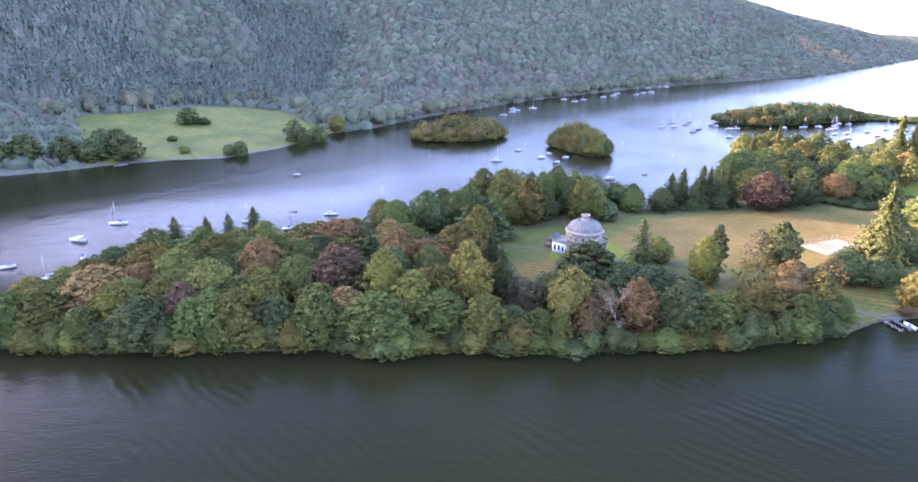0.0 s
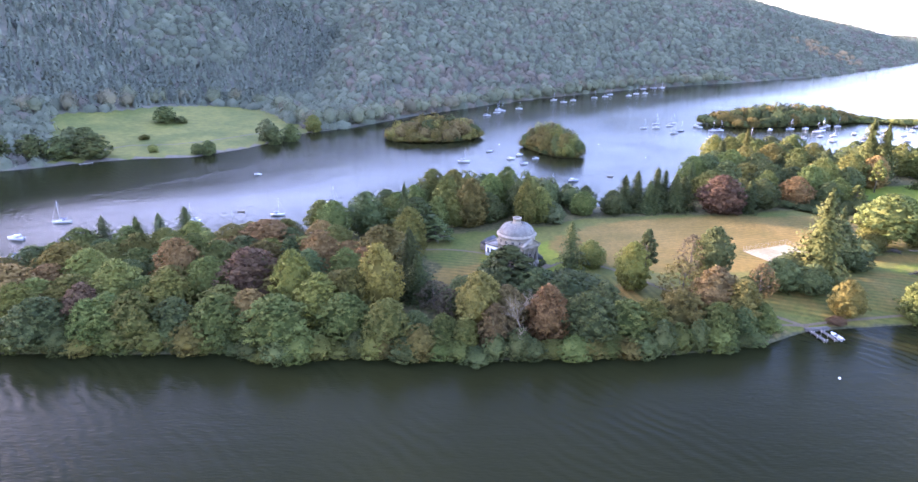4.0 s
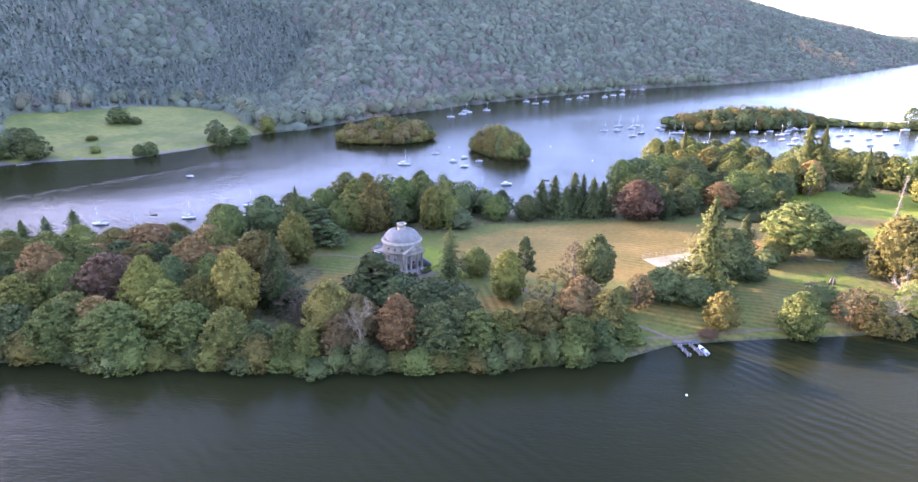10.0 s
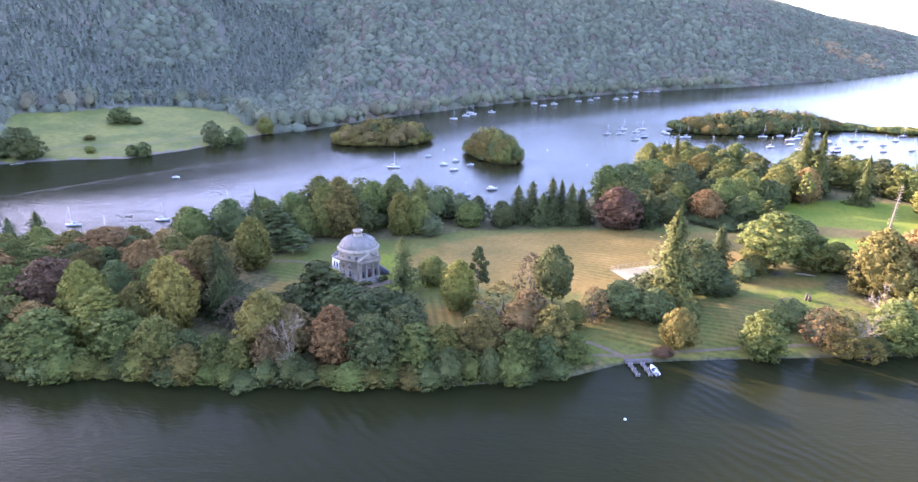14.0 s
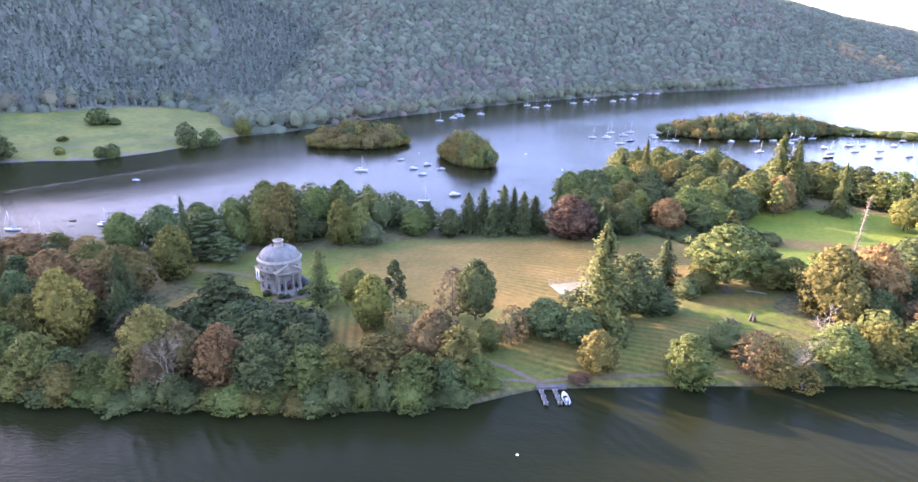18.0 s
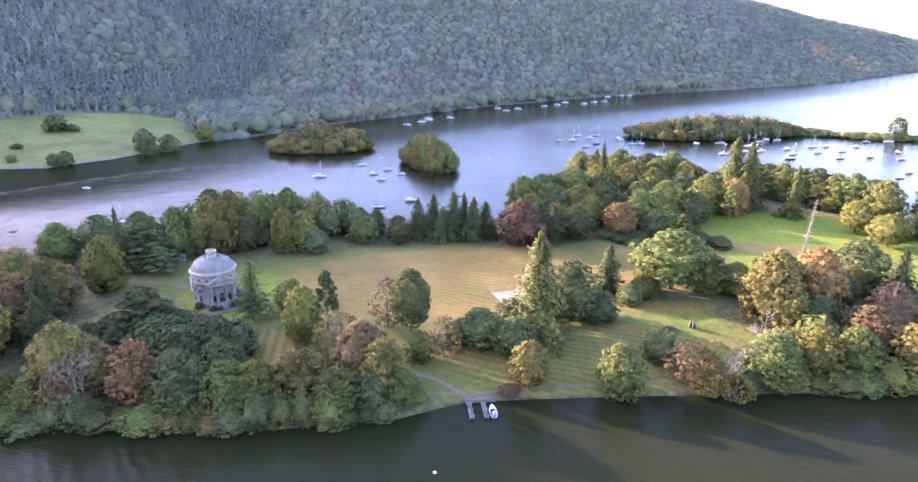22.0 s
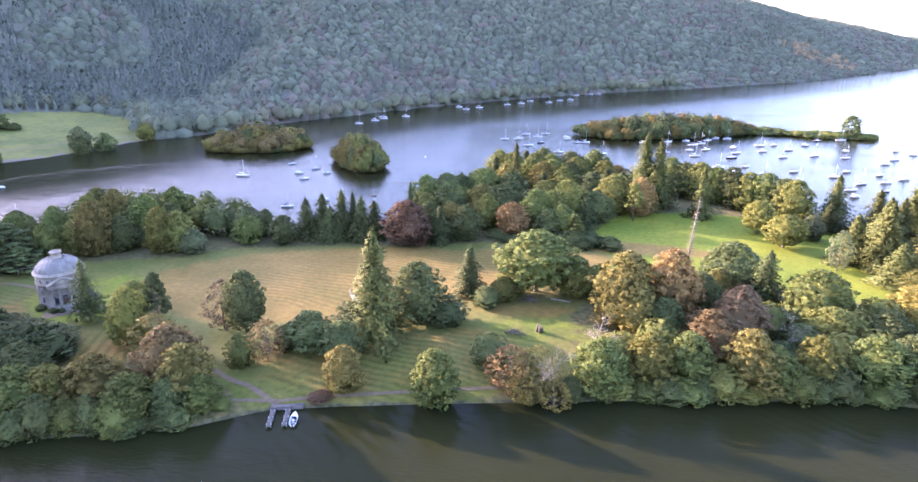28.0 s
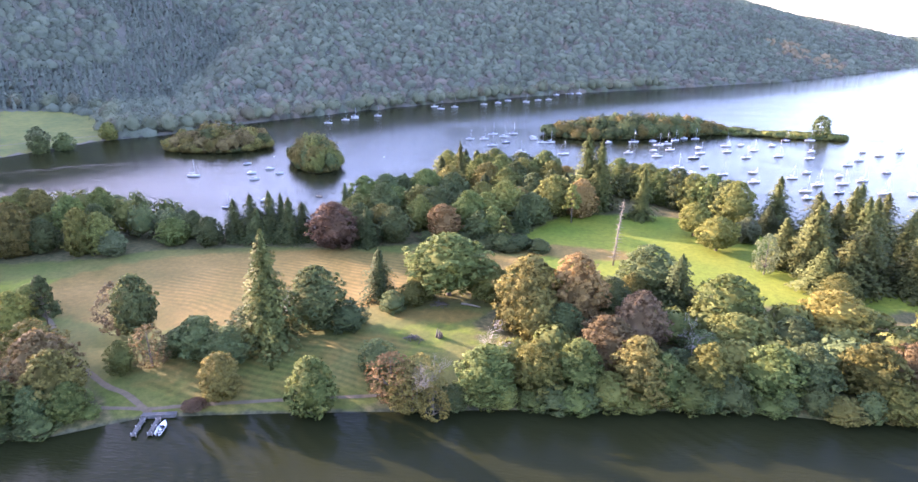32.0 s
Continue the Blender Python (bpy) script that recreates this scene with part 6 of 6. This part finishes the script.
def motor_boat(hull_paint, canopy, label):
    boat = thing("motor_boat", Matrix.Identity(4), label, "motor boat", "moored motor boats")
    v, q, deck = hull_shape(7.2, 2.6, 1.0, 0.2, 0.85)
    part("hull", smooth(mesh("hull", v, q, hull_paint)), boat)
    part("deck", mesh("deck", *deck_shape(deck), GELCOAT), boat)
    part("cabin", cabin_shape(-0.6, 2.3, 1.0, 0.6, 0.95, 1.75).done("cabin", GELCOAT), boat)
    part("windscreen", Shape().add([(0.9, -0.85, 1.55), (0.9, 0.85, 1.55), (0.3, 0.75, 2.15), (0.3, -0.75, 2.15), (0.84, -0.85, 1.55), (0.84, 0.85, 1.55), (0.24, 0.75, 2.15), (0.24, -0.75, 2.15)],
                                   [(0, 1, 2, 3), (7, 6, 5, 4), (0, 4, 5, 1), (1, 5, 6, 2), (2, 6, 7, 3), (3, 7, 4, 0)]).done("windscreen", PANE), boat)
    part("canopy", Shape().box(-2.2, -0.95, 1.95, 0.3, 0.95, 2.1, None, 0.2).done("canopy", canopy), boat)
    for x, y in ((-2.1, -0.85), (-2.1, 0.85)):
        part("canopy_pole", Shape().tube([(x, y, 1.0), (x, y, 2.0)], [0.03, 0.03], 4).done("canopy_pole", ALU), boat)
    part("cockpit", Shape().box(-3.2, -0.9, 1.0, -0.7, 0.9, 1.06, None, 0.1).done("cockpit", TEAK), boat)
    part("outboard", Shape().box(-3.95, -0.22, 0.3, -3.6, 0.22, 1.35, None, 0.08).done("outboard", PANE), boat)
    return boat


def open_boat(label):
    boat = thing("open_boat", Matrix.Identity(4), label, "boat")
    v, q, deck = hull_shape(6.4, 2.3, 0.85, 0.2, 0.8)
    part("hull", smooth(mesh("hull", v, q, GELCOAT)), boat)
    part("foredeck", mesh("foredeck", *deck_shape(deck[7:]), GELCOAT), boat)
    part("floor", Shape().box(-2.9, -0.8, 0.15, 0.9, 0.8, 0.25, None, 0.2).done("floor", CONCRETE), boat)
    part("gunwale", Shape().tube([(x, y, z) for x, y, z in deck], [0.08] * len(deck), 5).tube([(x, -y, z) for x, y, z in deck], [0.08] * len(deck), 5).done("gunwale", GELCOAT, True), boat)
    for x in (-2.0, -0.5):
        part("seat", Shape().box(x - 0.25, -0.85, 0.5, x + 0.25, 0.85, 0.58).done("seat", TIMBER), boat)
    part("console", Shape().box(-1.4, -0.35, 0.2, -0.9, 0.35, 1.2, None, 0.06).done("console", GELCOAT), boat)
    part("windscreen", Shape().box(0.35, -0.7, 0.8, 0.42, 0.7, 1.3).done("windscreen", PANE), boat)
    part("outboard", Shape().box(-3.6, -0.2, 0.2, -3.25, 0.2, 1.2, None, 0.06).done("outboard", PANE), boat)
    return boat


SAIL = [sailing_boat(GELCOAT, CANVAS, "white sailing boat at its mooring, sail covered in blue"), sailing_boat(GELCOAT, WHITEWASH, "white sailing boat at its mooring, sail covered in white"), sailing_boat(GELCOAT_NAVY, CANVAS, "navy-hulled sailing boat at its mooring")]
MOTOR = [motor_boat(GELCOAT, CANVAS, "white motor cruiser with a blue canopy at its mooring"), motor_boat(GELCOAT, WHITEWASH, "white motor cruiser at its mooring")]
used = set()


def moor(kind, x, y, heading, scale=1.0):
    src = kind
    m = pose(x, y, 0, 0, 0, heading) @ Matrix.Diagonal((scale, scale, scale, 1))
    if src.name not in used:
        used.add(src.name)
        src.matrix_world = m
    else:
        base = src.scale.copy()
        copy_thing(src, m @ Matrix.Diagonal((1 / base.x, 1 / base.y, 1 / base.z, 1)))


WEST = [("s", -199.7, 353, 190, 1.15), ("m", -206, 323, 175, 1.35), ("m", -188.7, 296.4, -70, 0.95), ("s", -190.6, 270.8, 215, 0.95), ("m", -217.9, 284, 215, 1.0), ("s", -126, 359, 190, 1.0), ("s", -98, 345.6, 8, 1.0), ("s", -80.6, 374.4, 5, 0.95),
        ("s", -53.6, 402.5, 0, 1.0), ("s", -52, 359.8, 0, 0.9), ("m", -125.9, 477, 0, 0.8), ("s", 28.3, 531, 0, 1.15), ("m", 50.4, 577, 20, 0.9), ("m", 67.7, 545, 10, 1.0), ("m", 77.7, 527, 20, 1.0), ("m", 76, 561, 30, 1.0), ("m", 88.9, 547.8, 15, 0.9), ("m", 110, 470, 10, 1.1), ("s", 92, 452, 5, 0.9)]
FAR = [(51, 798), (64, 823), (71, 840), (94, 861), (67, 853), (150, 959), (162, 937), (178, 957), (215, 994), (234, 1010), (247, 1040), (274, 1028), (291, 1053), (307, 1062), (320, 1128), (333, 1147), (344, 1148), (357, 1150)]
EAST = [(221, 715), (235, 717), (242, 746), (254, 733), (263, 752), (257, 701), (245, 684), (283, 733), (292, 705), (300, 706), (284, 723), (272, 653), (310, 650), (356, 712), (381, 720), (368, 662), (400, 725), (411, 712), (423, 733), (434, 745), (445, 744), (391, 650), (392, 676),
        (408, 681), (402, 704), (436, 693), (432, 668), (421, 646), (421, 609), (399, 604), (429, 585), (406, 586), (465, 708), (458, 679), (480, 713), (484, 688), (467, 654), (509, 714), (531, 742), (497, 663), (454, 594), (445, 562), (556, 748), (534, 688), (520, 656), (478, 579),
        (496, 599), (488, 558), (472, 538), (466, 519), (541, 632), (559, 653), (581, 694), (587, 677), (614, 696), (516, 589), (508, 564), (527, 576), (559, 607), (524, 538), (494, 537), (541, 535)]
for k, (kind, x, y, h, s) in enumerate(WEST):
    moor(SAIL[k % 2] if kind == "s" else MOTOR[k % 2], x, y, h, s)
for k, (x, y) in enumerate(FAR):
    moor(SAIL[k % 2], x, y, 5 + (k * 23) % 17 - 8, 1.05)
for k, (x, y) in enumerate(EAST):
    h = 12 + (k * 29) % 21 - 10
    if k % 3 == 1 and k > 6:
        moor(MOTOR[k % 2], x, y, h, 1.05)
    else:
        moor(SAIL[2] if k % 11 == 5 else SAIL[k % 2], x, y, h, 0.95 + 0.04 * (k * 7 % 5))
boat = open_boat("white open boat tied up beside the jetty")
boat.matrix_world = pose(175.5, 228.3, 0, 0, 0, 101)


def buoy(x, y, r=0.45):
    b = thing("mooring_buoy", Matrix.Translation((x, y, 0)), "round white mooring buoy floating on the lake", "buoy", "mooring buoys")
    part("float", Shape().lathe([(0.02, -r * 0.6), (r * 0.8, -r * 0.4), (r, 0.05), (r * 0.8, r * 0.6), (r * 0.3, r * 0.9), (0.02, r * 0.95)], 14).done("float", BUOY_WHITE, True), b)
    part("ring", Shape().tube([(0.12 * math.cos(a), 0, r * 0.95 + 0.12 + 0.12 * math.sin(a)) for a in np.linspace(0, 6.28, 9)], [0.03] * 9, 4).done("ring", ALU), b)


for x, y in ((161.2, 198.8), (155, 620), (185, 560), (60, 610)):
    buoy(x, y)


# ---- dead trees and logs ----
def branches(s, rng, p, d, length, r, depth, rise=0.1):
    pts, rad = [p], [r]
    for k in range(4):
        d = (d + Vector(rng.normal(size=3) * 0.22)).normalized()
        p = p + d * length / 4
        pts.append(p)
        rad.append(r * (1 - 0.2 * (k + 1)) + 0.015)
        if depth and k >= 1:
            for _ in range(2):
                side = (d + Vector(rng.normal(size=3)) * 0.8).normalized()
                side.z = abs(side.z) * 0.7 + rise
                branches(s, rng, p, side.normalized(), length * rng.uniform(0.4, 0.62), rad[-1] * 0.6, depth - 1, rise)
    s.tube(pts, rad, 5)


def dead_tree(x, y, top, seed, label, r=0.38, lean=(0, 0), depth=3, rise=0.1, wood=DEADWOOD):
    rng = np.random.default_rng(seed)
    z = ground_at(x, y)
    t = thing("dead_tree", Matrix.Translation((x, y, z)), label, "dead tree")
    s = Shape()
    h = top - z
    branches(s, rng, Vector((0, 0, -0.4)), Vector((lean[0], lean[1], 1)).normalized(), h * 0.72, r, depth, rise)
    part("trunk", s.done("trunk", wood, True), t)


dead_tree(56, 209.0, 21.5, 2, "bleached leafless tree with twisted grey branches on the shore", 0.26, (0.06, 0.02), 3, 0.5, DARK_DEADWOOD)
dead_tree(271, 272, 19, 8, "bleached dead tree with bare branches beside brown trees", 0.35)
dead_tree(336, 279, 17, 11, "bare bleached branches standing among dark trees", 0.26)
dead_tree(247, 249, 20, 5, "broken dead willow with splayed bare limbs at the water", 0.42, (0.25, -0.2), 3, 0.4, DARK_DEADWOOD)
for leaf, x, y, top, w in (("brown", 246, 246, 13, 12), ("rust", 239, 250, 17, 16), ("gold", 253, 244.5, 9, 11), ("brown", 248, 252, 16, 14), ("brown", 243, 246, 10, 11), ("brown", 244, 248, 15, 12)):
    tree(leaf, "thin", x, y, top, w, "round a broken dead willow")


def snag():
    t = thing("tree_snag", Matrix.Translation((319.5, 364, ground_at(319.5, 364))), "tall leaning dead conifer stem with short stubs", "dead tree")
    s = Shape()
    top = Vector((2.6, 1.0, 31.5))
    s.tube([(0, 0, -0.4), top * 0.5 + Vector((-0.2, 0, 0)), top], [0.46, 0.32, 0.06], 7)
    part("trunk", s.done("trunk", DARK_DEADWOOD, True), t)
    rng = np.random.default_rng(4)
    for k in range(84):
        u = 0.1 + 0.87 * k / 84
        p = top * u
        a, L = k * 2.4, rng.uniform(1.4, 3.4) * (1.05 - 0.6 * u)
        part("stub", Shape().tube([p, p + Vector((math.cos(a) * L, math.sin(a) * L, rng.uniform(-0.25, 0.1)))], [0.16, 0.06], 4).done("stub", DARK_DEADWOOD), t)


snag()


def stump(x, y):
    z = ground_at(x, y)
    t = thing("tree_stump", Matrix.Translation((x, y, z)), "jagged rotting tree stump on the grass", "stump")
    rng = np.random.default_rng(3)
    for k in range(4):
        a = k * 1.6
        px, py = 0.55 * math.cos(a), 0.55 * math.sin(a)
        part("splinter", Shape().tube([(px * 1.7, py * 1.7, -0.3), (px * 1.5, py * 1.5, 1.3), (px * 1.3 + 0.1, py * 1.3, rng.uniform(2.2, 4.2))], [0.62, 0.42, 0.10], 6).done("splinter", BARK, True), t)
    b = thing("fallen_log", Matrix.Translation((x + 9, y + 26, ground_at(x + 9, y + 26))), "weathered fallen log on the grass", "log")
    part("log", Shape().tube([(-4, 1, 0.5), (0, 0, 0.6), (4, -1.5, 0.5)], [0.42, 0.34, 0.2], 7).done("log", DARK_DEADWOOD, True), b)


stump(249, 286)


def brush_pile(x, y, seed):
    rng = np.random.default_rng(seed)
    t = thing("brush_pile", Matrix.Translation((x, y, ground_at(x, y))), "dark heap of cut branches on the grass", "brush pile", "heaps of cut branches")
    for k in range(26):
        a, r = rng.uniform(0, 6.28), rng.uniform(0, 3.4)
        p = Vector((r * math.cos(a), r * math.sin(a) * 0.6, max(0.15, 1.5 - 0.42 * r)))
        q = Vector((rng.normal(), rng.normal(), rng.normal() * 0.25)).normalized() * rng.uniform(1.2, 2.4)
        part("branch", Shape().tube([p - q, p + Vector((0, 0, 0.15)), p + q], [0.14, 0.11, 0.04], 5).done("branch", BARK), t)


brush_pile(245.5, 311, 1)
brush_pile(240, 283, 2)


def swing_frame():
    t = thing("climbing_frame", Matrix.Translation((22, 316, ground_at(22, 316))), "pale timber climbing frame on the lawn", "climbing frame")
    m = Matrix.Rotation(radians(25), 4, "Z")
    for x in (-3.4, 3.4):
        for y in (-1.2, 1.2):
            part("leg", Shape().tube([m @ Vector((x, y, -0.2)), m @ Vector((x * 0.95, 0, 2.8))], [0.09, 0.08], 5).done("leg", TIMBER), t)
    part("crossbar", Shape().tube([m @ Vector((-3.4, 0, 2.8)), m @ Vector((3.4, 0, 2.8))], [0.09, 0.09], 5).done("crossbar", TIMBER), t)


swing_frame()


def garden_shelter(x, y):
    z = ground_at(x, y)
    t = thing("garden_shelter", Matrix.Translation((x, y, z)), "small round garden shelter with a brown conical roof", "shelter")
    part("roof", Shape().lathe([(2.3, 2.2), (2.35, 2.35), (1.2, 3.3), (0.05, 4.1)], 12).done("roof", BARK), t)
    for k in range(6):
        a = k * math.pi / 3
        part("post", Shape().tube([(1.9 * math.cos(a), 1.9 * math.sin(a), -0.2), (1.9 * math.cos(a), 1.9 * math.sin(a), 2.4)], [0.1, 0.09], 6).done("post", TIMBER), t)
    part("floor", Shape().lathe([(2.1, -0.2), (2.1, 0.16), (0.02, 0.18)], 12).done("floor", TIMBER), t)


garden_shelter(20, 334)


def boathouse(x, y):
    z = float(far_height(np.array([(x, y)], float))[0][0])
    b = thing("boathouse", Matrix.Translation((x, y, z)) @ pose(0, 0, 0, 0, 0, 28), "small white lakeside cottage with a grey roof", "cottage")
    part("wall", Shape().box(-6, -3, -1, 6, 3, 3.2).done("wall", WHITEWASH), b)
    v = [(-6.4, -3.5, 3.1), (6.4, -3.5, 3.1), (6.4, 3.5, 3.1), (-6.4, 3.5, 3.1), (-6.4, 0, 5.4), (6.4, 0, 5.4)]
    part("roof", Shape().add(v, [(0, 1, 5, 4), (2, 3, 4, 5), (0, 3, 2, 1)], [(0, 4, 3), (1, 2, 5)]).done("roof", SLATE), b)
    for k in (-4, -1.3, 1.3, 4):
        part("window", Shape().box(k - 0.5, -3.08, 0.8, k + 0.5, -2.98, 2.2).done("window", PANE), b)
    part("landing", Shape().box(-9, -9, -1.2, 9, -7.4, 0.3).done("landing", CONCRETE), b)


boathouse(-118, 690)


def far_path():
    pts = [(-330, 520), (-310, 528), (-291, 537), (-269, 566), (-234, 575), (-210, 594), (-188, 628), (-163, 665), (-140, 684)]
    v = []
    for (x0, y0), (x1, y1) in zip(pts, pts[1:]):
        for k in range(6):
            x, y = x0 + (x1 - x0) * k / 6, y0 + (y1 - y0) * k / 6
            n = math.hypot(x1 - x0, y1 - y0)
            sx, sy = -(y1 - y0) / n * 1.1, (x1 - x0) / n * 1.1
            v += [(x - sx, y - sy), (x + sx, y + sy)]
    v = np.array(v)
    z = far_height(v)[0] + 0.3
    i = np.arange(len(v) // 2 - 1) * 2
    me = mesh("path_meadow", np.column_stack([v, z]), np.stack([i, i + 2, i + 3, i + 1], 1), SAND)
    tagged(new("path_meadow", me), "pale track across the far pasture", "path", kind="structure")


far_path()


def pontoon(x, y, turn):
    p = thing("pontoon", Matrix.Translation((x, y, 0)) @ pose(0, 0, 0, 0, 0, turn), "small pale timber pontoon at the far bank", "pontoon")
    for k in range(10):
        part("plank", Shape().box(-5 + k, -1.1, 0.45, -4.06 + k, 1.1, 0.55).done("plank", TIMBER), p)
    for px in (-4.5, 0, 4.5):
        for py in (-1.0, 1.0):
            part("pile", Shape().tube([(px, py, -1.5), (px, py, 1.1)], [0.14, 0.12], 6).done("pile", TIMBER), p)


pontoon(-274, 505, 40)


def rowing_boat(x, y, turn):
    r = thing("rowing_boat", pose(x, y, 0, 0, 0, turn), "small dark open rowing boat on the lake", "rowing boat", "rowing boats")
    v, q, deck = hull_shape(4.6, 1.6, 0.55, 0.25, 0.7)
    part("hull", smooth(mesh("hull", v, q, TEAK)), r)
    part("floor", Shape().box(-1.9, -0.5, 0.1, 1.3, 0.5, 0.16, None, 0.2).done("floor", TIMBER), r)
    for k in (-1.2, 0.0, 1.1):
        part("thwart", Shape().box(k - 0.14, -0.66, 0.38, k + 0.14, 0.66, 0.44).done("thwart", TEAK), r)


rowing_boat(-105, 380, 5)
rowing_boat(-81, 375, 20)
rowing_boat(140, 486, -10)
